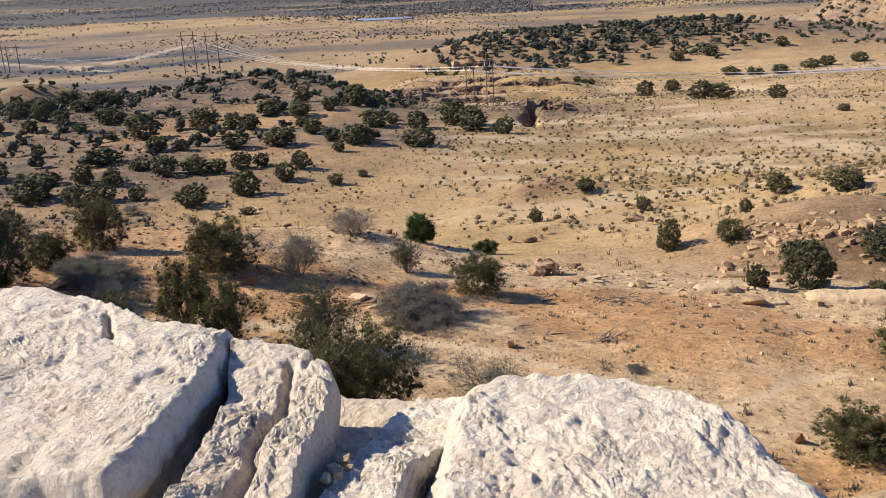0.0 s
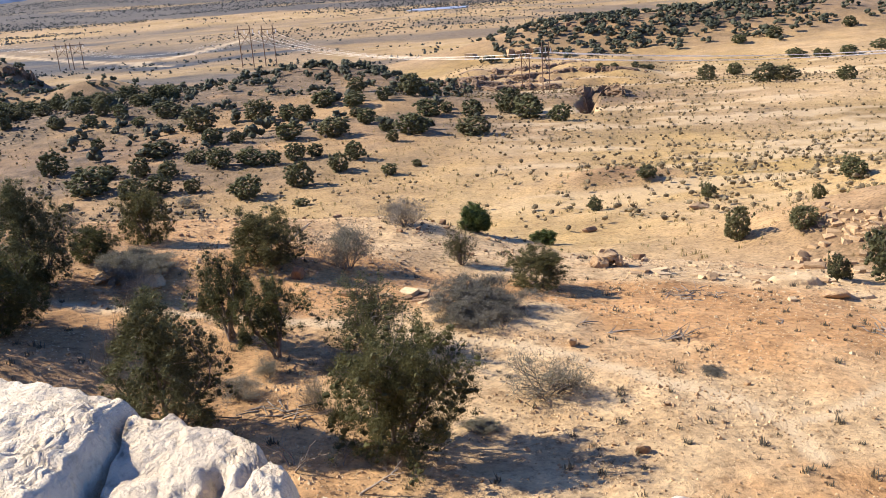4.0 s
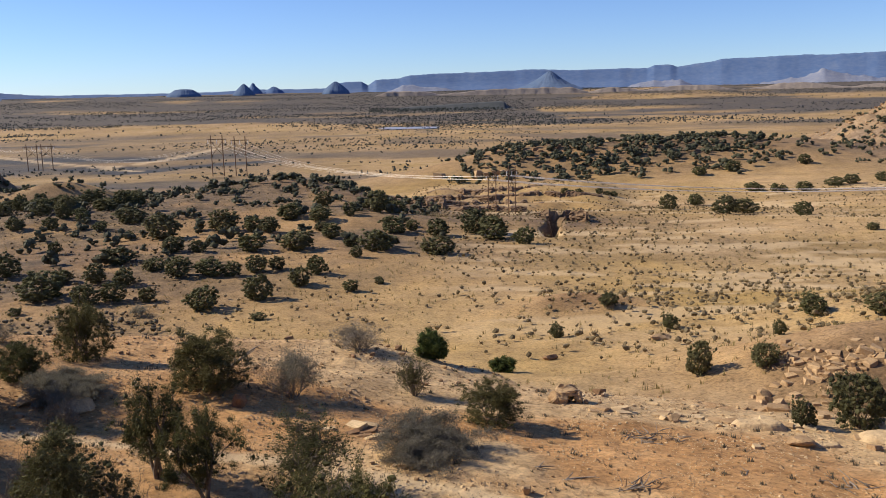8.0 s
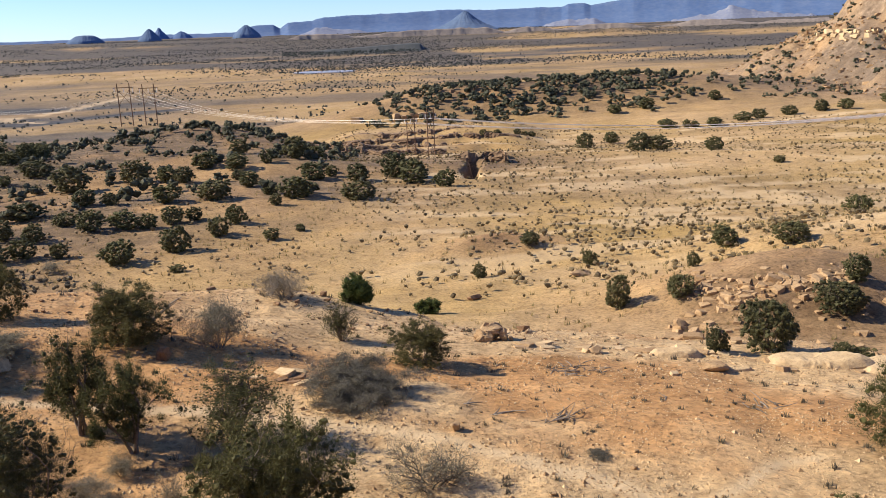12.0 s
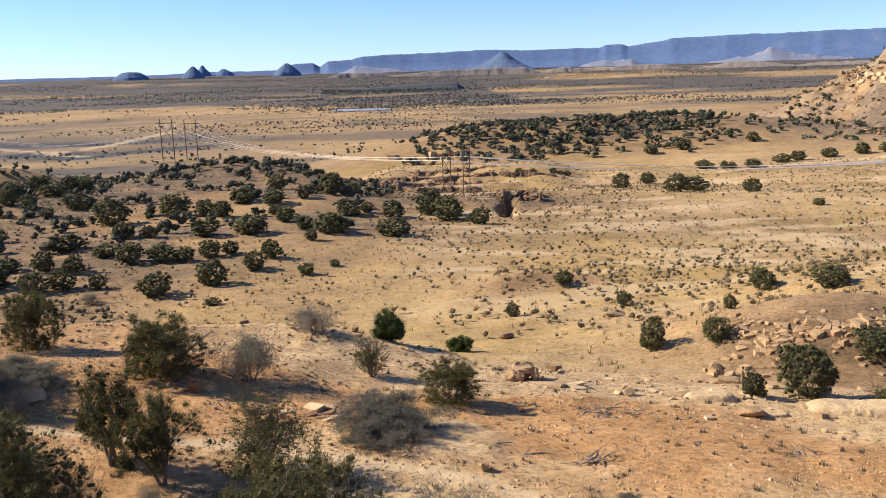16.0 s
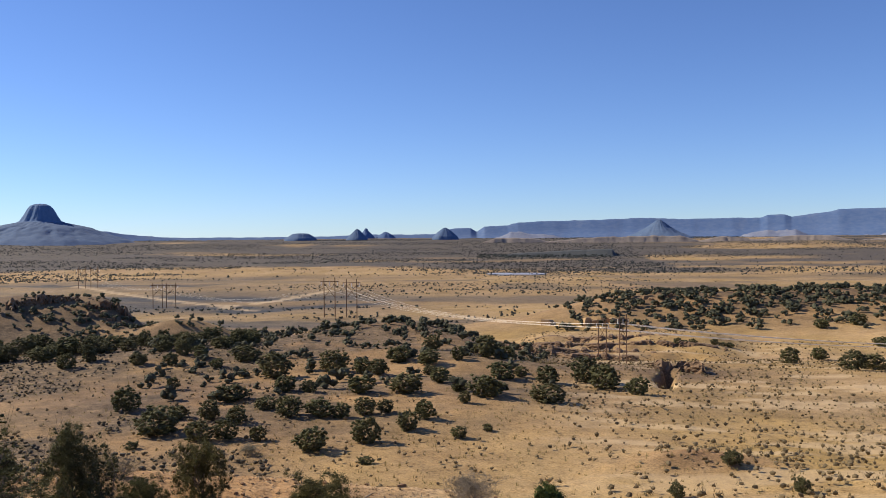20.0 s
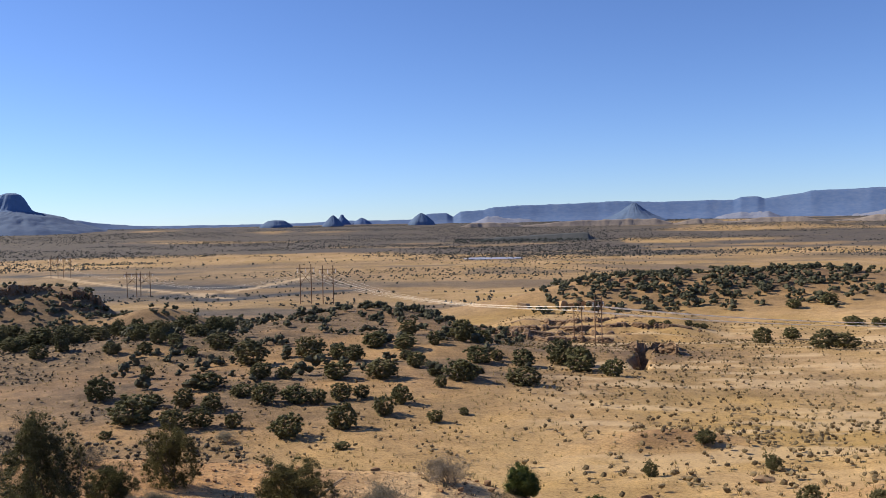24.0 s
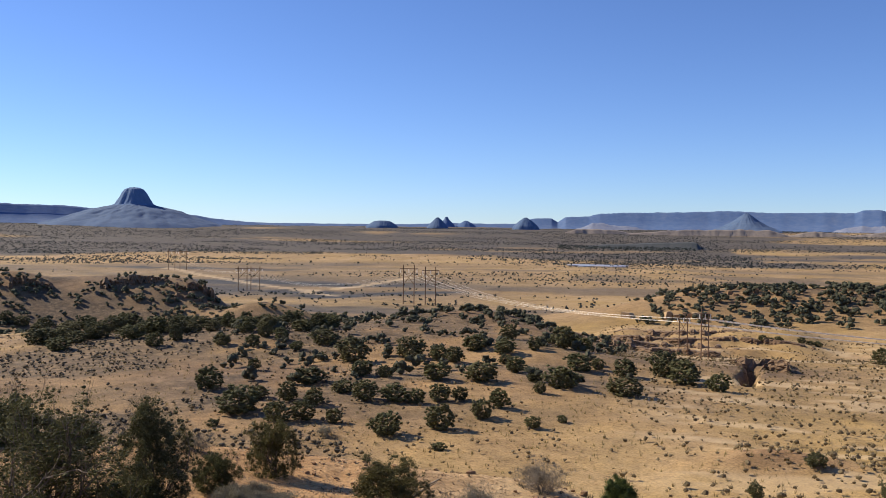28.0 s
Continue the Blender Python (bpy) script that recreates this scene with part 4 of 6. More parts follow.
def spots(count, az0, az1, r0, r1, seed, keep=None, power=1.0):
    """Random places in a sector; keep(x, y) gives the chance that a place is used."""
    g = np.random.default_rng(seed)
    az = np.radians(g.uniform(az0, az1, count))
    r = r0 + (r1 - r0) * g.random(count) ** power
    x, y = r * np.sin(az), r * np.cos(az)
    if keep is not None:
        ok = g.random(count) < keep(x, y)
        x, y = x[ok], y[ok]
    return x, y, height(x, y), g


x, y, z, g = spots(11000, -62, 42, 13, 48, 301, lambda x, y: np.clip(0.45 + 0.7 * fbm(x, y, 3, 3, 140), 0.05, 1))
scatter_stuff("gravel", "loose tan and rust stones strewn over the terrace", "gravel",
              [(a, b, c, float(np.clip(g.lognormal(-3.05, 0.6), 0.025, 0.3)), int(g.integers(8)), g.uniform(0, 6.28)) for a, b, c in zip(x, y, z)], pebble, M_TAN)
CRUMB = np.array([(1, 0, -0.15), (-0.9, 0.3, -0.15), (0.1, 0.8, -0.1), (0, -1, -0.15), (0.2, 0.1, 0.75)])
CRUMB_FACES = np.array([(0, 2, 4), (2, 1, 4), (1, 3, 4), (3, 0, 4)])


def crumbs(name, label, x, y, z, size, turn, material):
    """Very many small stones in one mesh."""
    c, d = np.cos(turn)[:, None] * size[:, None], np.sin(turn)[:, None] * size[:, None]
    v = np.stack([x[:, None] + CRUMB[:, 0] * c - CRUMB[:, 1] * d, y[:, None] + CRUMB[:, 0] * d + CRUMB[:, 1] * c, z[:, None] + CRUMB[:, 2] * size[:, None]], -1)
    f = CRUMB_FACES[None] + (np.arange(len(x)) * len(CRUMB))[:, None, None]
    return tagged(new(name, mesh_of(name, v.reshape(-1, 3), f.reshape(-1, 3), material)), label, "gravel", kind="stuff")


for count, seed, mean, material, label in ((62000, 305, -3.68, M_CREAM, "coarse pale grit strewn over the terrace"), (42000, 307, -3.47, M_TAN, "coarse tan grit strewn over the terrace")):
    x, y, z, g = spots(count, -62, 42, 13, 48, seed, lambda x, y: np.clip(0.55 + 0.8 * fbm(x, y, 2.0, 3, 141), 0.08, 1), 0.8)
    crumbs("grit", label, x, y, z, np.clip(g.lognormal(mean, 0.5, len(x)), 0.012, 0.14), g.uniform(0, 6.28, len(x)), material)
x, y, z, g = spots(1500, -34, -1, 24, 39, 308, lambda x, y: np.clip(0.3 + 0.9 * fbm(x, y, 3, 3, 142), 0.03, 1))
scatter_stuff("gravel", "broken tan stones strewn over the red bank", "gravel",
              [(a, b, c - 0.02, float(np.clip(g.lognormal(-2.35, 0.5), 0.04, 0.4)), int(g.integers(8)), g.uniform(0, 6.28)) for a, b, c in zip(x, y, z)], pebble, M_TAN)
x, y, z, g = spots(420, 8, 37, 32, 45, 306)
scatter_stuff("rim_rubble", "broken cream sandstone rubble along the terrace rim", "gravel",
              [(a, b, c - 0.03, float(np.clip(g.lognormal(-2.0, 0.55), 0.05, 0.5)), int(g.integers(8)), g.uniform(0, 6.28)) for a, b, c in zip(x, y, z)], pebble, M_CREAM)
x, y, z, g = spots(700, -40, 12, 36, 47, 302)
scatter_stuff("rim_rubble", "broken rust-coloured rubble along the terrace rim", "gravel",
              [(a, b, c, float(np.clip(g.lognormal(-2.2, 0.55), 0.06, 0.6)), int(g.integers(8)), g.uniform(0, 6.28)) for a, b, c in zip(x, y, z)], pebble, M_RED)


def mesa_rock(x, y):
    d = np.hypot(x - mesa_x, y - mesa_y)
    return 0.12 + 0.9 * np.exp(-((d - 112) / 4) ** 2) + 0.75 * np.exp(-((d - 138) / 5) ** 2) * (fbm(x, y, 30, 3, 150) > -0.3) - 1.0 * (d < 104) - 1.0 * (d > 200)


g = np.random.default_rng(303)
ang, rad = g.uniform(2.6, 6.0, 45000), g.uniform(90, 195, 45000)
x, y = mesa_x + rad * np.cos(ang), mesa_y + rad * np.sin(ang)
ok = (g.random(45000) < mesa_rock(x, y)) & (np.degrees(np.arctan2(x, y)) < 44)
x, y = x[ok], y[ok]
scatter_stuff("mesa_rubble", "pale caprock and fallen blocks on the mesa slope", "rock",
              [(a, b, c, float(np.clip(g.lognormal(-0.15, 0.6), 0.35, 3.5)), int(g.integers(8)), g.uniform(0, 6.28)) for a, b, c in zip(x, y, height(x, y))], pebble, M_TAN)

# Banks of the gully and low cliffs.
def cliff(name, label, az0, az1, r, tall, seed, material, bulge=1.5, drop=0.5):
    """A short wall of jointed rock that follows the slope."""
    n, rows = max(12, int(abs(az1 - az0) * r / 57 / 0.5)), 9
    az = np.radians(np.linspace(az0, az1, n))
    g = np.random.default_rng(seed)
    rr = r + 2.0 * fbm(az * 40, az * 0, 1.0, 3, seed)
    joint = np.repeat(g.normal(0, 1, n // 3 + 1), 3)[:n]
    ends = np.sin(np.linspace(0.15, math.pi - 0.15, n)) ** 0.35
    verts = []
    low = height((rr - 4) * np.sin(az), (rr - 4) * np.cos(az)) - drop
    high = height((rr + 5) * np.sin(az), (rr + 5) * np.cos(az)) + 0.15
    high = np.maximum(high, low + drop + 0.2) + (tall * 0.7 * (1 + 0.35 * joint)) * ends - tall * 0.25
    for k in range(rows):
        t = k / (rows - 1)
        out = rr - bulge * (0.35 * joint + 0.25 * g.normal(0, 1, n)) * (0.4 + 0.6 * math.sin(math.pi * t)) + t * 1.2
        verts.append(np.stack([out * np.sin(az), out * np.cos(az), low + t * (high - low)], -1))
    back = verts[-1] + np.stack([np.sin(az) * 6, np.cos(az) * 6, np.full(n, -tall * 0.35)], -1)
    verts.append(back)
    v = np.concatenate(verts)
    idx = np.arange((rows + 1) * n).reshape(rows + 1, n)
    f = np.stack([idx[:-1, :-1], idx[1:, :-1], idx[1:, 1:], idx[:-1, 1:]], -1).reshape(-1, 4)
    return tagged(new(name, mesh_of(name, v, f, material)), label, "cliff")


cliff("gully_bank", "dark crumbling bank at the head of the gully", 6.2, 9.6, 187, 2.4, 401, M_CLIFF, 1.2, 1.5)
LEDGE_BLOCKS = [angular_block(420 + k, 9, 0.3) for k in range(8)]


def ledge_block(x, y, z, wide, deep, tall, k, a):
    v, f = LEDGE_BLOCKS[k]
    c, d = math.cos(a), math.sin(a)
    q = v * np.array([wide, deep, tall])
    return np.stack([q[:, 0] * c - q[:, 1] * d + x, q[:, 0] * d + q[:, 1] * c + y, q[:, 2] + z], -1), f


def ledge(name, label, az0, az1, r, tall, seed, spread=1.0, gap=0.15, material=None, long=1.0):
    """A broken line of jointed blocks along the slope."""
    g, rows = np.random.default_rng(seed), []
    az = az0
    while az < az1:
        wide = tall * g.uniform(0.8, 1.4) * long
        az += math.degrees(wide * 0.75 / r)
        rr = r + spread * g.normal() + 3.0 * float(value_noise(np.array([az * 0.6]), np.array([0.0]), seed % 50)[0])
        if g.random() > gap:
            x, y = polar(az, rr)
            end = min(1.0, 0.45 + min(az - az0, az1 - az) * 1.2)
            rows.append((x, y, ground_z(x, y) - 0.2 * tall, wide, wide * g.uniform(0.6, 1.1), tall * g.uniform(0.6, 1.25) * end, int(g.integers(8)), g.uniform(-0.5, 0.5) - radians(az)))
    return scatter_stuff(name, label, "rock ledge", rows, ledge_block, material or M_CLIFF)


cliff("gully_bank", "brown eroded bank along the gully", -3.0, 5.6, 222, 1.5, 402, M_CLIFF, 1.0, 0.5)
cliff("gully_bank", "brown pillared bank beside the cleft", 7.9, 10.0, 176, 3.4, 412, M_CLIFF, 1.3, 0.8)
ledge("gully_bank", "brown blocks at the mouth of the cleft", 6.0, 7.1, 176, 1.8, 413, 1.2)
cliff("rock_ledge", "thin brown sandstone ledge above the gully", -4.5, 7.0, 239, 1.3, 403, M_CLIFF, 0.9, 0.3)
cliff("rock_ledge", "thin brown sandstone ledge above the gully", -2.0, 11.0, 256, 1.1, 404, M_CLIFF, 0.9, 0.3)
cliff("rock_ledge", "thin brown sandstone ledge above the gully", -1.0, 8.0, 273, 1.0, 409, M_CLIFF, 0.9, 0.3)
ledge("rock_cliff", "tan sandstone cliff at the end of the wooded hill", -0.7, 1.2, 352, 3.6, 405, 1.2, 0.05, M_TAN)
ledge("rock_cliff", "tan sandstone cliff at the end of the wooded hill", 1.9, 4.6, 349, 4.4, 406, 1.2, 0.05, M_TAN)
ledge("rock_cliff", "rust sandstone knob on the wooded hill", 5.8, 8.2, 380, 2.6, 414, 1.5, 0.2, M_RED)
ledge("dark_bank", "dark bank on the wooded ridge", -43.5, -40.0, 372, 2.4, 407, 1.5, 0.1, M_CLIFF)
ledge("dark_bank", "dark bank on the wooded ridge", -30.0, -26.0, 360, 2.4, 408, 1.5, 0.1, M_CLIFF)

for az0, az1, rad, tall, seed in ((-33.6, -29.4, 373, 4.0, 431), (-29.2, -26.6, 366, 4.5, 432), (-38.6, -36.2, 372, 3.4, 433), (-46.0, -42.5, 374, 3.0, 434), (-24.4, -21.8, 322, 2.6, 435)):
    cliff("dark_bank", "dark eroded bank under the wooded ridge", az0, az1, rad, tall, seed, M_CLIFF, 2.4, 1.0)


def mesa_rim(name, label, below, tall, seed, long, chance):
    """Blocks set along the contour at which the mesa falls below a level."""
    g, rows, turn = np.random.default_rng(seed), [], radians(175)
    while turn < radians(330):
        rho = np.arange(70, 190, 1.0)
        x, y = mesa_x + rho * math.cos(turn), mesa_y + rho * math.sin(turn)
        z = height(x, y)
        k = int(np.argmax(z < below))
        wide = tall * g.uniform(0.7, 1.5) * long
        turn += wide * 0.75 / rho[k]
        if g.random() < chance and math.degrees(math.atan2(x[k], y[k])) < 44:
            rows.append((x[k], y[k], float(z[k]) - 0.25 * tall, wide, wide * g.uniform(0.7, 1.1), tall * g.uniform(0.5, 1.3), int(g.integers(8)), turn + 1.57 + g.uniform(-0.4, 0.4)))
    scatter_stuff(name, label, "rock ledge", rows, ledge_block, M_CREAM)


mesa_rim("mesa_caprock", "pale broken caprock around the rim of the mesa", 13.4, 2.2, 415, 1.4, 0.95)
mesa_rim("mesa_caprock", "pale broken caprock around the rim of the mesa", 12.0, 2.0, 418, 1.3, 0.85)
mesa_rim("mesa_caprock", "fallen blocks under the caprock of the mesa", 9.5, 1.6, 419, 1.2, 0.6)
mesa_rim("mesa_caprock", "second pale ledge on the mesa top", 17.0, 1.6, 416, 2.0, 0.7)
mesa_rim("mesa_ledge", "broken sandstone ledge half way up the mesa slope", -7.0, 2.2, 417, 1.3, 0.75)
mesa_rim("mesa_ledge", "broken sandstone ledge half way up the mesa slope", -8.8, 2.0, 421, 1.2, 0.65)

# Power lines on timber towers.
def bar(a, b, radius, sides=6):
    return tube([a, b], [radius, radius], sides)


def mesh_bar(name, a, b, radius, material, sides=6):
    v, f = bar(Vector(a), Vector(b), radius, sides)
    f = f + [tuple(range(sides - 1, -1, -1)), tuple(range(sides, 2 * sides))]
    return mesh_of(name, v, f, material)


def pylon(x, y, tall, gap, turn, thick, label):
    thing = tagged(new("power_pylon"), label, "pylon", "power line pylons")
    thing.matrix_basis = pose(x, y, ground_z(x, y), 0, 0, turn)
    for s in (-0.5, 0.5):
        part("post", mesh_bar("post", (s * gap, 0, -0.5), (s * gap, 0, tall), thick, M_POLE), thing)
    part("crossarm", mesh_bar("crossarm", (-gap * 0.85, 0, tall * 0.9), (gap * 0.85, 0, tall * 0.9), thick * 0.8, M_POLE), thing)
    for s in (-0.5, 0.5):
        part("brace", mesh_bar("brace", (s * gap, 0, tall * 0.5), (-s * gap, 0, tall * 0.85), thick * 0.5, M_POLE), thing)
    for k in (-0.75, 0.0, 0.75):
        part("insulator", mesh_bar("insulator", (k * gap, 0, tall * 0.8), (k * gap, 0, tall * 0.9), thick * 0.7, M_WIRE), thing)
    return [thing.matrix_basis @ Vector((k * gap, 0, tall * 0.8)) for k in (-0.75, 0.0, 0.75)]


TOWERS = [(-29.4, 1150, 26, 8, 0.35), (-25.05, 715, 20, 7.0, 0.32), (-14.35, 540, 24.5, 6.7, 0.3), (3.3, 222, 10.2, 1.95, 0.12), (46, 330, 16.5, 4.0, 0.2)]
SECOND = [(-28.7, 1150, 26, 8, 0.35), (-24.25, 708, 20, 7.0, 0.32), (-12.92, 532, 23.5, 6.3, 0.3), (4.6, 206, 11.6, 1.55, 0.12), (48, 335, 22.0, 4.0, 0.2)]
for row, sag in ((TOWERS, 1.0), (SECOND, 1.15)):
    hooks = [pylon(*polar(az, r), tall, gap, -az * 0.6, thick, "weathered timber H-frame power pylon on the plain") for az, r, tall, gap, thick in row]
    # The nearest span is thickened in place of the conductors' glint.
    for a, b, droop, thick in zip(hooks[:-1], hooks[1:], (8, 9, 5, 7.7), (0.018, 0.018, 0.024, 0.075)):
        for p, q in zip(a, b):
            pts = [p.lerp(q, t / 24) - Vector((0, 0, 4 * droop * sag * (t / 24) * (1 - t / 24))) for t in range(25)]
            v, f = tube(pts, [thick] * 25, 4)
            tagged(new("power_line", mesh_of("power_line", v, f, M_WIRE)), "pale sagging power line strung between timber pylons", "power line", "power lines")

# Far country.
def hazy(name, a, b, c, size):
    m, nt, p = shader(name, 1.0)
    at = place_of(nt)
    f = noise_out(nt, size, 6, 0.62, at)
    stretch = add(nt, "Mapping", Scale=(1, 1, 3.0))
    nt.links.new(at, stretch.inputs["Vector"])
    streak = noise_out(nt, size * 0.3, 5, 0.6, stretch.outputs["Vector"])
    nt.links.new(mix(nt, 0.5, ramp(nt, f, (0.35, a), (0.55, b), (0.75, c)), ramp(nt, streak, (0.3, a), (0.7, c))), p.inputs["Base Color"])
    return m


# Base colours of the far mesas and buttes hold the blue of air haze.
M_MESA = hazy("hazed_mesa_rock", (0.068, 0.128, 0.26), (0.083, 0.145, 0.28), (0.15, 0.2, 0.3), 90)
M_BUTTE = hazy("hazed_butte_slope", (0.071, 0.121, 0.213), (0.090, 0.140, 0.230), (0.127, 0.170, 0.241), 50)
M_NECK = hazy("hazed_volcanic_rock", (0.095, 0.161, 0.280), (0.115, 0.182, 0.301), (0.144, 0.209, 0.316), 34)
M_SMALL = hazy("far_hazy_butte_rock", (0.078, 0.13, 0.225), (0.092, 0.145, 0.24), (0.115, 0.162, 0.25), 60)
M_BADLAND = hazy("far_badland_rock", (0.15, 0.132, 0.125), (0.24, 0.2, 0.17), (0.36, 0.3, 0.245), 16)
M_BLUFF = hazy("wooded_bluff", (0.05, 0.06, 0.068), (0.07, 0.078, 0.08), (0.1, 0.1, 0.092), 10)


def far_ridge(name, label, knots, r, material, foot=-40.0, seed=1, cliff_part=0.35, wobble=3.0, run=1.0):
    """A long flat-topped ridge: talus, cliff and top, by bearing and by the angle at which the rim stands."""
    a = np.array([k[0] for k in knots])
    e = np.array([k[1] for k in knots])
    az = np.linspace(a[0], a[-1], int((a[-1] - a[0]) * 14) + 2)
    top = r * np.tan(np.radians(np.interp(az, a, e))) + wobble * fbm(az * 0.5, az * 0, 1.0, 2, seed)
    jag = wobble * 0.5 * fbm(az * 3, az * 0, 1.0, 3, seed + 2)
    fold = fbm(az * 0.8, az * 0 + 3, 1.0, 2, seed + 5)
    rows = []
    for depth, frac in ((-420, -0.1), (-300, 0.12), (-170, 0.4), (-90, 1 - cliff_part), (-60, 0.93), (-40, 1.0), (120, 1.0), (260, 0.0)):
        rr = r + (run if depth < 0 else 1.0) * depth * (1 + 0.05 * fold * (depth < 0)) + (0.4 if run == 1 else 2.0) * fbm(az * 4, az * 0 + depth * 0.37, 1.0, 3, seed + 8) * (depth < 0)
        z = foot + (top - foot) * frac + jag * (depth == -40)
        t = np.radians(az)
        rows.append(np.stack([rr * np.sin(t), rr * np.cos(t), z], -1))
    v = np.concatenate(rows)
    n = len(az)
    idx = np.arange(len(rows) * n).reshape(len(rows), n)
    f = np.stack([idx[:-1, :-1], idx[1:, :-1], idx[1:, 1:], idx[:-1, 1:]], -1).reshape(-1, 4)
    return tagged(new(name, mesh_of(name, v, f, material, True)), label, "mesa", kind="structure")


def butte(name, label, az, r, profile, material, seed, relief_of=0.28, neck=None):
    """A lone peak turned from its outline: radius and height as angles seen from the viewpoint."""
    cx, cy = polar(az, r)
    n, k = 180, r * math.tan(radians(1))
    rad = np.array([q[0] for q in profile]) * k
    hgt = np.array([q[1] for q in profile]) * k
    fine = np.linspace(0, len(profile) - 1, 6 * (len(profile) - 1) + 1)
    rad, hgt = np.interp(fine, range(len(profile)), rad), np.interp(fine, range(len(profile)), hgt)
    th = np.linspace(0, 2 * math.pi, n, endpoint=False)
    full, rows = rad[0], []
    for i, (q, h) in enumerate(zip(rad, hgt)):
        ca, sa, d = np.cos(th), np.sin(th), q / full
        s = 1 + 0.07 * fbm(ca * 2 + seed, sa * 2, 1.0, 3, seed) * (i > 0) + 0.012 * fbm(ca * 9 + d * 5, sa * 9 + i * 0.6, 1.0, 3, seed + 3)
        # gullies deepen towards the foot of the apron
        cut = np.abs(fbm(ca * (d * 14 + 2.2), sa * (d * 14 + 2.2), 1.0, 4, seed + 4))
        z = h - relief_of * k * cut * math.sin(math.pi * min(max(d, 0.0), 1.0)) + 0.01 * k * fbm(ca * 14, sa * 14 + d * 9, 1.0, 3, seed + 2)
        rows.append(np.stack([cx + q * s * ca, cy + q * s * sa, z], -1))
    v = np.concatenate(rows)
    idx = np.arange(len(rows) * n).reshape(len(rows), n)
    nx = np.roll(idx, -1, axis=1)
    f = np.stack([idx[:-1], nx[:-1], nx[1:], idx[1:]], -1).reshape(-1, 4)
    me = mesh_of(name, v, f, material, True)
    if neck is not None:
        # bare rock from this row up
        me.materials.append(M_NECK)
        me.polygons.foreach_set("material_index", [int(k // n >= 6 * neck) for k in range(len(f))])
    return tagged(new(name, me), label, "butte", kind="structure")


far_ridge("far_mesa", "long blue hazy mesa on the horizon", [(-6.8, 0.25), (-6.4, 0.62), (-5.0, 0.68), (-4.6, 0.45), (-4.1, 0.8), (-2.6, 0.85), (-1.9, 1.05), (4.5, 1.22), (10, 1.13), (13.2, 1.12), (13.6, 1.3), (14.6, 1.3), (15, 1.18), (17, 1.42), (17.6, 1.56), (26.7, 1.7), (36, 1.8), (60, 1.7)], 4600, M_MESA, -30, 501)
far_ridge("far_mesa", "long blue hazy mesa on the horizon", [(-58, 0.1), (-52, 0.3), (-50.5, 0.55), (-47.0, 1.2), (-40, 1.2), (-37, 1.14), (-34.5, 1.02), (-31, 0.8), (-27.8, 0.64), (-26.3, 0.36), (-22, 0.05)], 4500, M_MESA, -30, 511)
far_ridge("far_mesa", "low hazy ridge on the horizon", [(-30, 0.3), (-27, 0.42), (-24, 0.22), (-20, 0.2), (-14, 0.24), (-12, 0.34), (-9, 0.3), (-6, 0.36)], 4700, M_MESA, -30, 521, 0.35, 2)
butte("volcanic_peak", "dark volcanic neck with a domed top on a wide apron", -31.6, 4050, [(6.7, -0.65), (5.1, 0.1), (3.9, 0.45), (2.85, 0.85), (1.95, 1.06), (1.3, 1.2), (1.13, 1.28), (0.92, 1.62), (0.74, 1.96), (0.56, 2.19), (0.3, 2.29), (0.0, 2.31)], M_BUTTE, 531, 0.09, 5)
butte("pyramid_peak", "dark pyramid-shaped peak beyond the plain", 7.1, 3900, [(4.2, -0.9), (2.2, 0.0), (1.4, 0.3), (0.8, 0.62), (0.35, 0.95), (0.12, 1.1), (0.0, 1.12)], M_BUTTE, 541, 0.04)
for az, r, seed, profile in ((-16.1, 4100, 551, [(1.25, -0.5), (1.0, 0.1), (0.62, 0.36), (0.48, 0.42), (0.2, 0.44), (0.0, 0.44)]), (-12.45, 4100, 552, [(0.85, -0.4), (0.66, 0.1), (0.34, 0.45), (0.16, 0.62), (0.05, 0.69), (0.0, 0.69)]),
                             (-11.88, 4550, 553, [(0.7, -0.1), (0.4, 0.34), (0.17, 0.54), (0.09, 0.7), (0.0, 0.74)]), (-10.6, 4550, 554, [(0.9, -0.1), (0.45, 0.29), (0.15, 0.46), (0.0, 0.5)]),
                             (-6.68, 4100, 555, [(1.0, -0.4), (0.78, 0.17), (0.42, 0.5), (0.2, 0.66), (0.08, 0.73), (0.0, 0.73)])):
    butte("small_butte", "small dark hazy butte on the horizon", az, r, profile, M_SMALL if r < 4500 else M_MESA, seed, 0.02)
# Haze blue is mixed into this badland colour too.
M_PATCH = hazy("hazed_pale_badland", (0.11, 0.15, 0.25), (0.17, 0.2, 0.27), (0.32, 0.31, 0.32), 22)
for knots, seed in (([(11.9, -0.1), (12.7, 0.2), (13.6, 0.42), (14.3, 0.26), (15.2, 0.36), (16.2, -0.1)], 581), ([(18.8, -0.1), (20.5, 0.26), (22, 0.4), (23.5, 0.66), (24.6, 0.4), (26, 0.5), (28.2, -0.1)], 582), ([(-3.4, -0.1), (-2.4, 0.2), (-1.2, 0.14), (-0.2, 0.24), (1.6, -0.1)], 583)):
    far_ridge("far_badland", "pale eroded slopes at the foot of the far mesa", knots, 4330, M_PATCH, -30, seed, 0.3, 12)
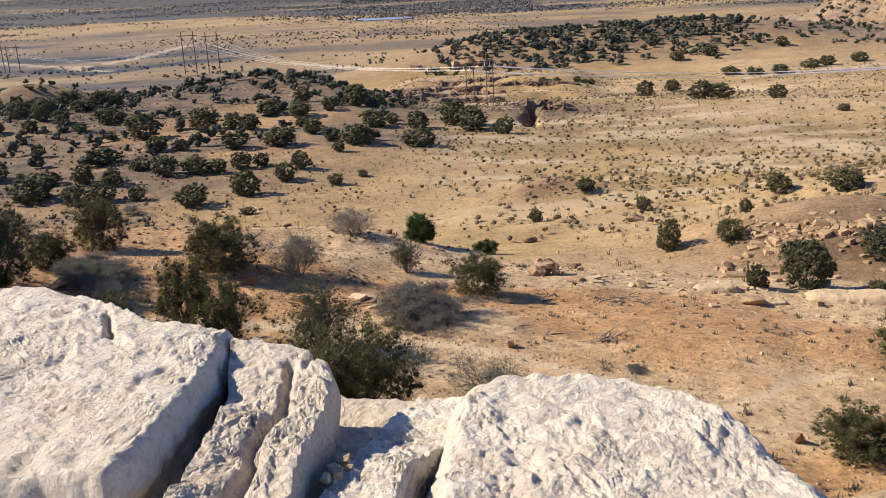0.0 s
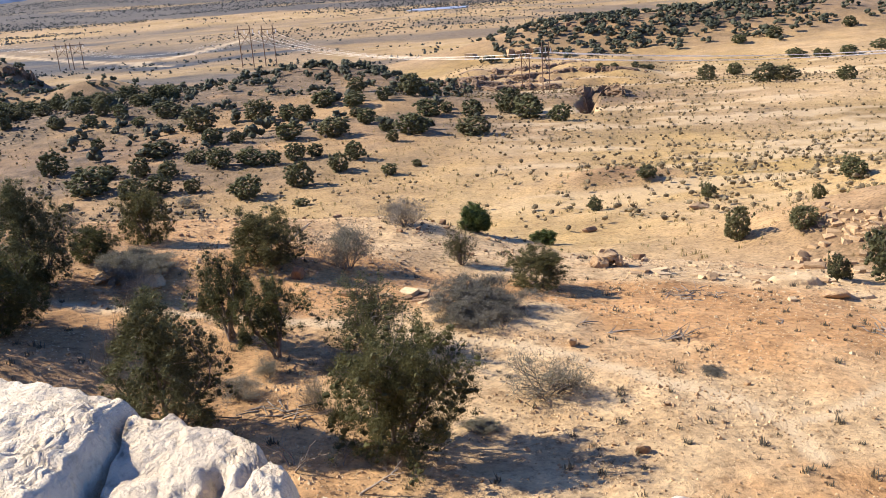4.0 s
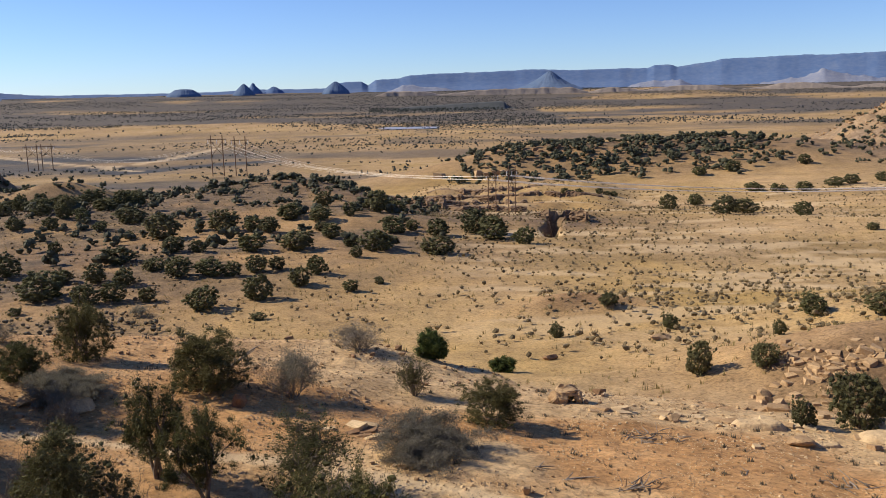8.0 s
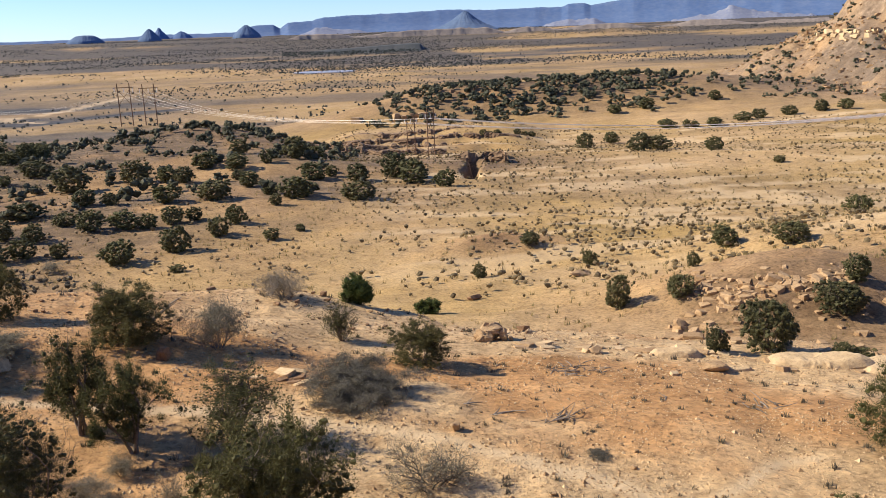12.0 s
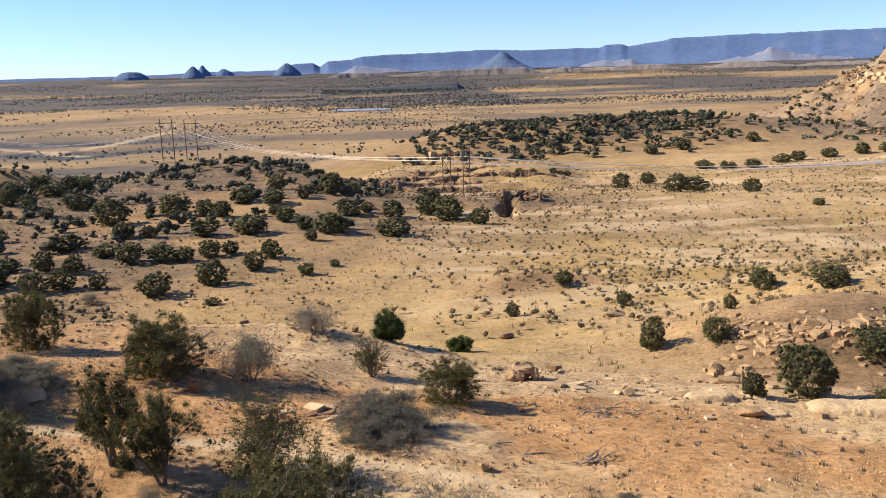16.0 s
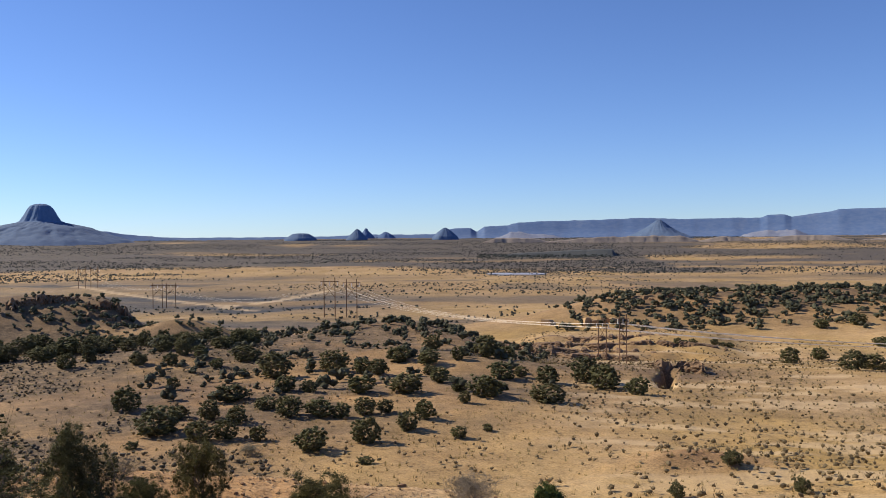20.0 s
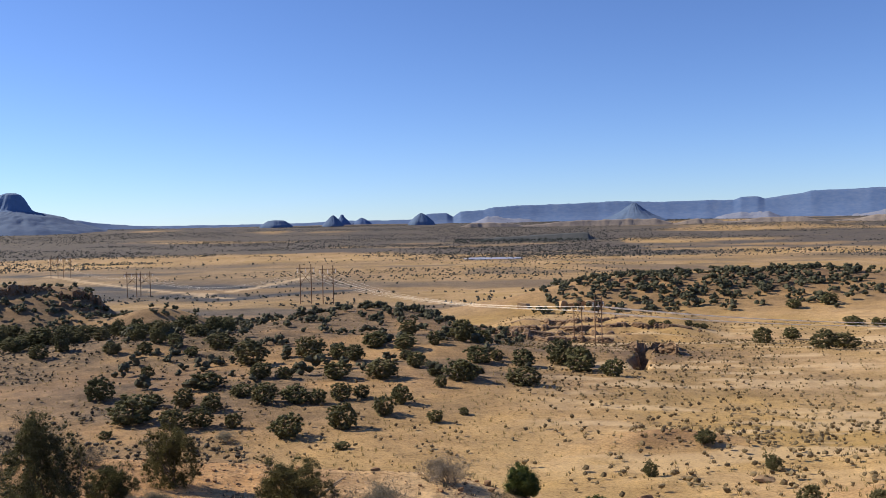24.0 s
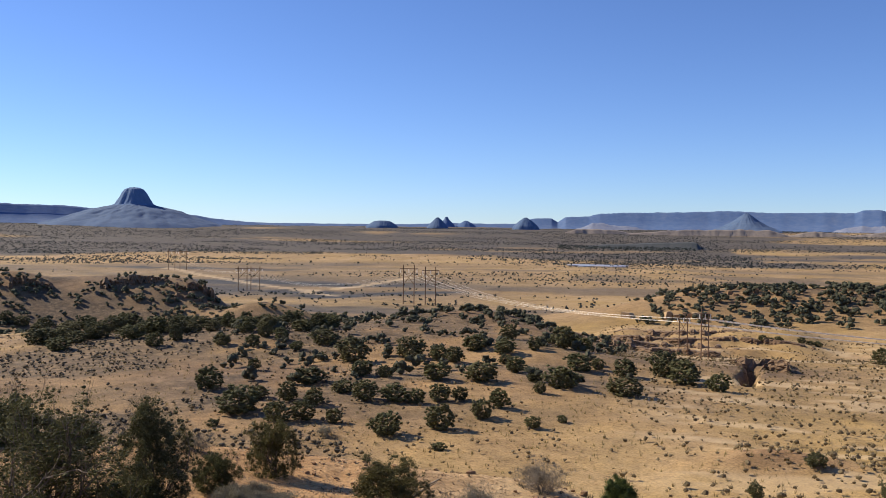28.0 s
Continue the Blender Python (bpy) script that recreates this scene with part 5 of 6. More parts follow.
far_ridge("badland_cliff", "pale fluted badland cliffs under the far mesa", [(-4.5, -0.3), (-3.5, 0.06), (-1, 0.04), (0, -0.22), (2, 0.06), (4, 0.0), (6, 0.09), (8.4, 0.05), (9.6, -0.3), (11, -0.02), (13, -0.28), (15, 0.02), (17, 0.06), (18.6, -0.26), (20, -0.24), (21, 0.0), (23.5, 0.03), (25, -0.24), (29, -0.02), (34, -0.06)], 3500, M_BADLAND, -52, 561, 0.5, 5, 0.25)
far_ridge("dark_bluff", "dark wooded bluff on the far plain", [(-47.3, -0.6), (-46.8, -0.14), (-45.5, -0.1), (-44.4, -0.2), (-43.6, -0.6)], 3300, M_BLUFF, -62, 572, 0.4, 2, 0.3)
far_ridge("dark_bluff", "dark wooded bluff beyond the lake", [(-5.0, -1.5), (-3.0, -1.1), (0.0, -0.95), (2.2, -0.84), (3.9, -0.78), (4.2, -0.84), (4.4, -1.15), (5.5, -1.2), (6.8, -1.28), (7.1, -1.5)], 2500, M_BLUFF, -62, 571, 0.4, 2, 0.3)

# A small lake on the plain.
lx, ly = polar(-2.2, 1500)
th = np.linspace(0, 2 * math.pi, 64, endpoint=False)
lake_r = 1 + 0.25 * fbm(np.cos(th) * 1.5, np.sin(th) * 1.5, 1.0, 3, 591)
lv = np.stack([lx + 50 * lake_r * np.cos(th), ly + 42 * lake_r * np.sin(th), np.zeros(64)], -1)
lv[:, 2] = height(lv[:, 0], lv[:, 1]).max() + 0.3
lv = np.concatenate([lv, lv - np.array([0, 0, 6.0])])
lf = [tuple(range(64))] + [(i, i + 64, (i + 1) % 64 + 64, (i + 1) % 64) for i in range(64)]
tagged(new("water", mesh_of("water", lv, lf, M_WATER)), "small grey-blue lake on the plain", "water", kind="structure")

# Trees of the near terrace.
rng = random.Random(19)
near_j = [model(tree("juniper", "bushy dark green juniper on the gravel terrace", 601, 3.0, 2.9, 5, 3, 130, 0.048, 0.19, M_JUNIPER, 3, 0.2, 0.3, "tree", 0.0, 400, 0.024, core=0.42, lump_by=0.6, aspect=0.3, up=0.9, stretch=1.2), 2.9, 3.0),
          model(tree("juniper", "ragged green juniper with bare twisted limbs on the terrace", 602, 2.8, 2.3, 3, 3, 170, 0.042, 0.17, M_JUNIPER, 3, 0.3, 0.15, "tree", 0.22, 90, 0.036, core=0.42, lump_by=0.7, aspect=0.3, up=1.1, stretch=1.5), 2.3, 2.8),
          model(tree("juniper", "dense green juniper on the terrace", 603, 2.6, 2.8, 5, 3, 130, 0.048, 0.18, M_JUNIPER, 3, 0.2, 0.3, "tree", 0.0, 420, 0.024, core=0.42, lump_by=0.5, aspect=0.3, up=0.9, stretch=1.2), 2.8, 2.6)]
near_p = [model(tree("pinyon_pine", "grey-green pinyon pine with many fine limbs on the terrace", 611, 3.8, 3.2, 5, 4, 90, 0.058, 0.18, M_PINYON, 3, 0.25, 0.35, "tree", 0.0, 560, 0.02, core=0.35, aspect=0.15, up=0.4, cone=0.75), 3.2, 3.8),
          model(tree("pinyon_pine", "open grey-green pinyon pine with its branches showing", 612, 3.4, 2.4, 8, 4, 36, 0.045, 0.13, M_JUNIPER, 3, 0.25, 0.3, "tree", 0.0, 160, 0.02, M_BARK, core=0.3, aspect=0.15, up=0.3), 2.4, 3.4)]
green = [model(tree("green_bush", "fresh green bush on the gravel slope", 621, 1.4, 1.7, 6, 2, 120, 0.08, 0.26, M_BRIGHT, 3, 0.2, 0.0, "shrub", 0.02, 40), 1.7, 1.4)]
bare = [model(bare_shrub("bare_shrub", "grey leafless shrub of fine branches on the terrace", 631, 2.0, 2.6, 14, 3, M_TWIG, 0.024, M_GREYBRUSH, 9), 2.6, 2.0),
        model(bare_shrub("bare_shrub", "brown leafless shrub of twisted branches", 632, 1.4, 2.5, 11, 3, M_BARK, 0.035, M_GREYBRUSH, 4), 2.5, 1.4)]
grey = [model(bare_shrub("grey_shrub", "dense grey shrub of dry twigs on the terrace", 641, 1.35, 3.4, 22, 3, M_TWIG, 0.014, M_GREYBRUSH, 34), 3.4, 1.7)]
snag = [model(bare_shrub("dead_shrub", "bleached dead shrub of bare forked sticks", 661, 1.0, 1.3, 4, 2, M_DEAD, 0.03), 1.3, 1.0)]
sage = [model(tree("sage_bush", "low grey-green bush on the terrace", 651, 1.3, 2.2, 9, 2, 90, 0.08, 0.24, M_PINYON, 3, 0.2, 0.1, "shrub", 0.02, 60), 2.2, 1.3)]
plant(sage, [(-34.0, 28.6, 4.0, 2.7), (-31.2, 30.4, 3.6, 2.4), (-36.6, 26.4, 3.6, 2.6), (-27.2, 33.6, 3.8, 2.4), (-24.8, 35.0, 3.0, 2.0)], rng, "bushes on the terrace")
plant(near_j[:1], [(-2.8, 16.9, 3.3, 3.2), (-27.7, 27.9, 3.9, 2.3), (-15.2, 35.5, 2.1, 2.6), (1.8, 31.2, 2.4, 1.7)], rng, "trees on the terrace")
plant(near_j[2:], [(-22.1, 21.6, 3.5, 3.1), (-15.4, 30.3, 1.6, 1.4), (-9.0, 31.4, 2.9, 2.2), (15.6, 21.2, 3.6, 3.0), (-15.4, 23.2, 2.6, 2.2), (-16.3, 26.6, 1.8, 1.5), (10.2, 16.0, 1.8, 1.3)], rng, "trees on the terrace")
plant(near_j[1:2], [(-8.3, 23.2, 2.3, 2.7), (-6.7, 22.3, 2.2, 2.6)], rng, "trees on the terrace")
plant(near_p[1:], [(-16.9, 22.4, 4.2, 4.7), (-1.4, 34.5, 1.4, 1.7), (-4.2, 23.5, 2.5, 2.2)], rng, "trees on the terrace")
plant(near_p[:1], [(-16.4, 27.6, 2.9, 3.8), (-8.3, 17.6, 3.1, 3.7)], rng, "trees on the terrace")
plant(grey, [(-13.3, 29.3, 2.4, 0.81), (-0.8, 26.8, 3.6, 1.33)], rng, "bushes on the terrace")
plant(bare, [(-23.5, 17.1, 2.5, 1.7), (-21.2, 18.3, 2.1, 0.9), (-5.9, 31.6, 2.6, 2.1), (-4.3, 40.9, 2.6, 1.5), (1.2, 20.5, 2.5, 1.4)], rng, "bushes on the terrace")
plant(green, [(-0.7, 42.3, 1.7, 1.4), (3.9, 58.7, 1.8, 1.1)], rng, "bushes on the terrace")
plant(bare, [(-12.4, 26.7, 1.7, 1.2), (-5.0, 19.0, 0.8, 1.2), (-6.7, 21.0, 1.0, 0.7), (-4.9, 21.5, 1.1, 0.7), (-7.1, 19.7, 1.4, 0.7), (-7.5, 16.5, 2.2, 1.0), (-9.4, 18.1, 1.1, 0.9), (-11.4, 22.4, 1.1, 0.7), (-20.3, 22.4, 1.4, 0.9), (-25.0, 20.7, 1.1, 0.4), (-23.2, 18.1, 1.8, 1.2), (-25.8, 17.6, 1.7, 1.0), (-21.1, 19.4, 1.5, 0.8), (-22.1, 31.5, 1.3, 0.6), (-19.1, 35.8, 1.6, 0.9), (-32.0, 88.6, 2.5, 1.3)], rng, "bushes on the terrace")
plant(grey, [(-13.5, 28.9, 2.6, 1.11), (-0.7, 18.3, 0.9, 0.22), (6.0, 21.8, 0.7, 0.15)], rng, "bushes on the terrace")
plant(snag, [(-5.0, 15.9, 1.5, 0.7), (-2.6, 16.1, 0.6, 0.7), (-4.0, 16.2, 0.8, 0.5)], rng, "dead shrubs on the terrace")

# Trees of the valley and the slopes.
round_j = [model(tree("juniper", "round olive-green juniper with a dark shadow on the stony slope", 681 + k, 2.4, 2.8, 5, 3, 60, 0.06, 0.19, M_SLOPE if k else M_PINYON, 2, 0.2, 0.6, "tree", 0.0, 330, core=0.7, lump_by=0.34, aspect=0.3, up=0.7, stretch=1.0), 2.8, 2.4) for k in range(3)]
mid = [model(tree("juniper", "round dark juniper casting a long shadow on the slope", 661 + k, 2.4, 2.9, 3, 2, 46, 0.07, 0.25, M_SLOPE if k % 3 else M_PINYON, 2, 0.2, 0.8, "tree", 0.0, 230, core=0.75, lump_by=0.34), 2.9, 2.4) for k in range(5)]
plant(round_j, [(16.4, 54.2, 2.0, 2.4), (19.6, 73.5, 1.6, 1.4), (16.1, 83.4, 2.3, 1.4), (9.6, 73.2, 1.5, 1.3), (19.7, 52.0, 1.9, 1.7), (25.7, 64.7, 1.1, 1.2), (31.1, 71.6, 2.7, 2.0), (34.2, 65.6, 3.3, 2.0), (14.5, 33.8, 1.1, 1.2), (17.1, 34.3, 2.6, 2.6), (27.3, 46.1, 3.2, 2.0), (29.7, 48.6, 1.7, 1.9), (35.5, 52.6, 2.8, 1.9), (59.8, 98.7, 3.4, 2.4), (73.0, 109.8, 3.4, 2.3), (41.9, 62.0, 1.5, 1.4), (43.1, 61.8, 1.5, 1.0), (42.1, 57.1, 2.3, 1.5), (19.6, 32.7, 1.1, 0.8), (20.4, 32.7, 1.1, 0.6)], rng, "junipers on the slopes")
plant(mid, [(54.5, 208.6, 5.1, 3.8), (68.4, 233.7, 5.0, 3.1), (61.0, 186.0, 5.4, 4.1), (66.6, 190.7, 5.6, 3.5), (76.1, 182.2, 4.1, 3.0), (75.2, 150.4, 2.3, 1.6), (156.7, 284.8, 5.6, 3.9), (165.0, 284.1, 6.0, 3.4), (144.4, 283.5, 5.5, 3.3), (132.7, 281.0, 5.4, 3.2), (184.8, 291.5, 5.9, 3.7), (196.8, 297.6, 6.0, 3.8), (126.5, 278.8, 6.0, 3.0), (111.1, 266.1, 5.9, 2.8), (103.4, 269.3, 3.0, 2.8), (106.0, 268.9, 3.0, 2.1), (99.5, 276.6, 6.0, 2.9), (-0.8, 148.1, 4.6, 3.1), (-0.9, 125.6, 5.2, 2.7), (5.5, 151.7, 5.2, 4.3), (8.5, 145.7, 6.0, 4.1), (13.1, 138.7, 3.9, 2.8)], rng, "junipers on the slopes")
plant(mid, [(-5.6, 152.0, 2.6, 2.2), (96.4, 325.3, 6.0, 3.8), (110.1, 328.7, 6.0, 4.4), (138.0, 331.1, 6.0, 3.8), (36.3, 257.1, 2.4, 1.8), (38.5, 257.4, 2.4, 1.4), (40.7, 257.7, 2.4, 1.6), (47.4, 261.6, 2.5, 1.8), (49.7, 261.8, 2.5, 1.4), (52.0, 262.0, 2.5, 1.6)], rng, "junipers on the slopes")
plant(mid, [(-59.4, 131.1, 2.2, 2.3), (-58.0, 112.8, 4.0, 3.5), (-46.6, 98.1, 5.7, 3.4), (-47.8, 106.8, 2.8, 2.0), (-45.1, 118.7, 5.2, 2.7), (-47.2, 144.7, 6.0, 4.3), (-53.6, 146.7, 1.9, 1.5), (-39.3, 124.3, 3.6, 2.6), (-57.8, 160.0, 5.9, 3.0), (-61.1, 153.6, 2.8, 1.7), (-35.4, 124.0, 2.6, 1.8), (-28.1, 125.7, 4.4, 2.9), (-21.8, 127.1, 5.4, 3.2), (-38.6, 151.1, 6.0, 3.9), (-32.9, 149.3, 4.2, 2.7), (-29.6, 146.8, 4.1, 2.7), (-28.6, 160.8, 5.0, 3.4), (-22.4, 157.5, 4.9, 2.8), (-21.2, 149.4, 2.6, 1.9), (-23.7, 173.6, 4.2, 3.1), (-17.4, 161.4, 2.8, 2.5), (-12.6, 168.3, 5.8, 4.2)], rng, "junipers on the slopes")
plant(mid, [(-9.2, 172.1, 4.7, 3.0), (-14.0, 130.5, 2.3, 1.8), (-9.7, 126.6, 5.2, 3.1), (-8.7, 149.3, 5.1, 3.1), (-12.3, 121.2, 2.1, 1.7), (-18.2, 139.7, 3.9, 2.5)], rng, "junipers on the slopes")
plant(mid, [(-24.5, 111.3, 3.2, 2.3), (-21.9, 112.2, 2.4, 1.8), (-16.3, 108.9, 3.0, 2.4), (-17.6, 102.9, 2.9, 2.6), (-21.0, 95.5, 3.4, 2.9), (-26.1, 91.4, 3.7, 2.6), (-29.8, 108.5, 3.9, 2.4), (-27.0, 108.7, 2.7, 1.9), (-33.8, 108.2, 3.9, 2.6), (-38.1, 112.0, 3.3, 2.0), (-33.6, 95.8, 2.1, 2.0), (-37.4, 95.7, 2.8, 2.6), (-39.9, 94.0, 3.2, 2.6), (-39.2, 104.1, 3.0, 2.4), (-43.3, 105.9, 3.2, 2.5), (-46.1, 90.8, 1.6, 1.0), (-11.0, 100.0, 2.1, 1.4), (-19.0, 85.7, 1.7, 0.9), (-8.0, 104.6, 1.5, 0.9), (-104.9, 108.7, 3.7, 2.7), (-94.2, 103.5, 3.4, 2.4), (-117.6, 88.1, 3.6, 2.0)], rng, "junipers on the slopes")
plant(mid, [(-121.1, 93.4, 2.1, 1.7), (-181.7, 151.5, 3.3, 2.4), (-147.7, 141.5, 2.8, 2.0), (-162.6, 164.5, 3.2, 1.9)], rng, "junipers on the slopes")
plant(mid, [(-243.7, 234.1, 6.0, 4.4), (-238.3, 240.1, 6.0, 3.4), (-234.2, 249.6, 6.0, 3.5), (-225.0, 254.4, 6.0, 4.4), (-220.0, 259.4, 6.0, 3.4), (-215.6, 269.1, 6.0, 4.4), (-137.2, 161.8, 2.9, 2.7), (-135.0, 164.2, 2.9, 2.0), (-210.1, 269.2, 6.0, 4.3), (-118.5, 159.8, 4.7, 2.5), (-124.1, 174.5, 5.9, 3.0), (-122.4, 179.3, 6.0, 3.3), (-114.5, 177.4, 6.0, 3.7), (-99.3, 160.5, 6.0, 3.3), (-99.2, 170.2, 6.0, 3.9), (-91.4, 169.3, 5.2, 2.7), (-86.7, 171.1, 3.9, 2.7), (-76.5, 154.6, 3.6, 2.5), (-70.7, 155.4, 3.5, 2.2), (-77.8, 168.0, 3.8, 2.4), (-67.6, 162.2, 3.6, 2.7), (-68.4, 175.2, 5.1, 2.9)], rng, "junipers on the slopes")
plant(mid, [(-78.2, 179.4, 3.4, 2.5)], rng, "junipers on the slopes")

row_rng = random.Random(77)
plant(mid, [(*polar(az, r), row_rng.uniform(3.2, 5.6), row_rng.uniform(2.4, 3.8)) for az, r in ((row_rng.uniform(-37.5, -19.5), 199 + row_rng.gauss(0, 11)) for k in range(46))], row_rng, "junipers on the slopes")


def far_tree(x, y, z, wide, tall, n, seed):
    g = np.random.default_rng(seed)
    c = np.stack([np.clip(g.normal(0, 0.2, 5), -0.34, 0.34) * wide, np.clip(g.normal(0, 0.2, 5), -0.34, 0.34) * wide, g.uniform(0.22, 0.74, 5) * tall], -1)
    v, f = leaf_cloud(g, c, np.full(5, 0.28 * wide), n, 0.1 * wide, 0.5, 0.35, 0.9)
    v[:, 2] = np.maximum(v[:, 2], 0.0)
    return v + np.array([x, y, z]), f


def woods(name, label, places, n, low, high, g, material=M_FAR):
    scatter_stuff(name, label, "trees", [(a, b, c - 0.1, s, s * t, n, i) for i, (a, b, c, s, t) in enumerate((a, b, c, float(g.uniform(low, high)), float(g.uniform(0.65, 1.0))) for a, b, c in places)], far_tree, material)


x, y, z, g = spots(1050, -27, 0, 125, 262, 701, lambda x, y: np.clip(0.7 * hump(x, y, -12, 222, 1.0, 36, 22) + 0.5 * hump(x, y, -9.5, 232, 1.0, 12, 14) + 0.22 * hump(x, y, -18, 165, 1.0, 34, 26), 0, 1))
woods("hill_woods", "dark junipers crowding the crest of the low hill", zip(x, y, z), 14, 1.3, 3.2, g)
x, y, z, g = spots(3600, -62, -18, 285, 440, 702, lambda x, y: np.clip(0.02 + 0.6 * fbm(x, y, 40, 3, 160) + 0.55 * hump(x, y, -33, 362, 1.0, 85, 32) + 0.6 * hump(x, y, -29, 362, 1.0, 34, 16) + 0.4 * hump(x, y, -30, 310, 1.0, 60, 10), 0.02, 1))
woods("ridge_woods", "dark junipers scattered over the long ridge", zip(x, y, z), 9, 1.7, 3.3, g)
x, y, z, g = spots(2600, -2, 30, 335, 480, 703, lambda x, y: np.clip((0.85 * hump(x, y, 9, 376, 1.0, 56, 24) + 0.5 * hump(x, y, 17, 410, 1.0, 40, 24)) * step(-2, 1.5, np.degrees(np.arctan2(x, y))) + 0.2 * fbm(x, y, 25, 3, 161) - 0.08, 0, 1))
woods("hill_woods", "dark junipers covering the long hill", zip(x, y, z), 14, 2.1, 4.3, g)
x, y, z, g = spots(520, 24, 44, 360, 545, 704)
woods("mesa_shrubs", "dark shrubs scattered over the mesa slope and its foot", zip(x, y, z), 6, 1.0, 3.4, g)


def distant_tree(x, y, z, wide, tall, n, seed):
    """A tree so far off that only its ragged outline is left."""
    g = np.random.default_rng(seed)
    v, f = leaf_cloud(g, [(0, 0, tall * 0.35)], [0.34 * wide], n, 0.6 * wide, 1.1)
    v[:, 2] = np.maximum(v[:, 2], 0.0)
    return v + np.array([x, y, z]), f


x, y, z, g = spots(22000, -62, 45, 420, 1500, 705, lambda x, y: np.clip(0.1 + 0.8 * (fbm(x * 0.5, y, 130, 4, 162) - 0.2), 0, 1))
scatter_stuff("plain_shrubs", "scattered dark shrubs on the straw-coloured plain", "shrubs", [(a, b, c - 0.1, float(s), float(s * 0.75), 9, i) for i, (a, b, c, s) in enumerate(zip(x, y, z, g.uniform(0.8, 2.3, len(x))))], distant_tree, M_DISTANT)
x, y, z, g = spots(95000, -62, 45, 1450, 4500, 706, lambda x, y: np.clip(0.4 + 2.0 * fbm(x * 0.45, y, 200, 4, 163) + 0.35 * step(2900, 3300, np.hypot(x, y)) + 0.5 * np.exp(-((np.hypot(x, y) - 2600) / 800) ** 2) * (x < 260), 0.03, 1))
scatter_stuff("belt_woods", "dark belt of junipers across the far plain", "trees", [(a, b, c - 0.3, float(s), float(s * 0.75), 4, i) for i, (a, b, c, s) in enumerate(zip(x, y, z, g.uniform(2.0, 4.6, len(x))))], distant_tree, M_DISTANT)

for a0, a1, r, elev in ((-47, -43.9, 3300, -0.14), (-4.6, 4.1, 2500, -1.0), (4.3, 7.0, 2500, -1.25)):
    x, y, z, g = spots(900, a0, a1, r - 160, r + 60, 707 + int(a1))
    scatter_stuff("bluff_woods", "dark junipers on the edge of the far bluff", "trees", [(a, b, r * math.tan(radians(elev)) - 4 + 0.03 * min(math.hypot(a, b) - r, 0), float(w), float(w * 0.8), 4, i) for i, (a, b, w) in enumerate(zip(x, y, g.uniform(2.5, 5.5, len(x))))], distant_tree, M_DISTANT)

# Low shrubs, tufts and grass.
def tuft(x, y, z, wide, tall, n, seed):
    g = np.random.default_rng(seed)
    a, lean = g.uniform(0, 6.28, n), g.uniform(0.1, 0.75, n)
    root = np.stack([g.normal(0, 0.16, n) * wide, g.normal(0, 0.16, n) * wide, np.full(n, -0.02)], -1)
    tip = root + np.stack([np.cos(a) * lean * wide * 0.6, np.sin(a) * lean * wide * 0.6, tall * g.uniform(0.5, 1.0, n)], -1)
    side = np.stack([-np.sin(a), np.cos(a), np.zeros(n)], -1) * wide * 0.06
    v = np.stack([root - side, root + side, tip], 1).reshape(-1, 3)
    return v + np.array([x, y, z]), np.arange(n * 3).reshape(n, 3)


def bushlet(x, y, z, wide, tall, n, seed):
    g = np.random.default_rng(seed)
    c = np.stack([g.normal(0, 0.2, 3) * wide, g.normal(0, 0.2, 3) * wide, g.uniform(0.3, 0.6, 3) * tall], -1)
    v, f = leaf_cloud(g, c[:1] * np.array([0.4, 0.4, 1.0]), [0.36 * wide], n, 0.2 * wide, 0.28, 0.6, 0.74)
    v[:, 2] = np.maximum(v[:, 2], -0.02)
    return v + np.array([x, y, z]), f


def low_growth(name, label, places, shape_of, n, low, high, ratio, g, material):
    rows = [(a, b, c, float(g.uniform(low, high)), n, i) for i, (a, b, c) in enumerate(places)]
    scatter_stuff(name, label, "shrubs", [(a, b, c, s, s * ratio, k, i) for a, b, c, s, k, i in rows], shape_of, material)


x, y, z, g = spots(11000, -2, 44, 64, 310, 801, lambda x, y: np.clip(0.62 + 0.5 * fbm(x, y, 30, 3, 170), 0.15, 1), 0.85)
low_growth("valley_shrubs", "small grey-brown shrubs dotted over the grassy valley", zip(x, y, z), bushlet, 12, 0.4, 1.2, 0.8, g, M_VALLEY)
x, y, z, g = spots(7500, -62, -4, 70, 330, 802, lambda x, y: np.clip(0.35 + 0.9 * fbm(x, y, 30, 3, 171) + 0.4 * hump(x, y, -45, 160, 1.0, 60, 25), 0.05, 1), 0.75)
low_growth("valley_shrubs", "small grey-brown shrubs dotted over the grassy slope", zip(x, y, z), bushlet, 10, 0.35, 1.1, 0.75, g, M_VALLEY)
x, y, z, g = spots(15000, -62, 44, 48, 240, 803, lambda x, y: np.clip(0.6 + 0.8 * fbm(x, y, 8, 3, 172), 0.1, 1), 0.8)
low_growth("grass_tufts", "tufts of dry straw grass on the valley floor", zip(x, y, z), tuft, 6, 0.25, 0.7, 0.75, g, M_STRAW)
x, y, z, g = spots(900, -62, 44, 14, 47, 804)
low_growth("terrace_tufts", "small dry tufts and twigs on the gravel terrace", zip(x, y, z), tuft, 18, 0.1, 0.42, 0.6, g, M_SCRUB)
x, y, z, g = spots(7000, -60, -18, 70, 260, 805, lambda x, y: np.clip(step(0.05, 0.5, fbm(x * 0.8, y, 26, 5, 134) + 0.3 * hump(x, y, -45, 165, 1.0, 50, 30) + 0.55 * hump(x, y, -31, 158, 1.0, 18, 10) + 0.35 * hump(x, y, -37, 128, 1.0, 24, 9)), 0.02, 1))
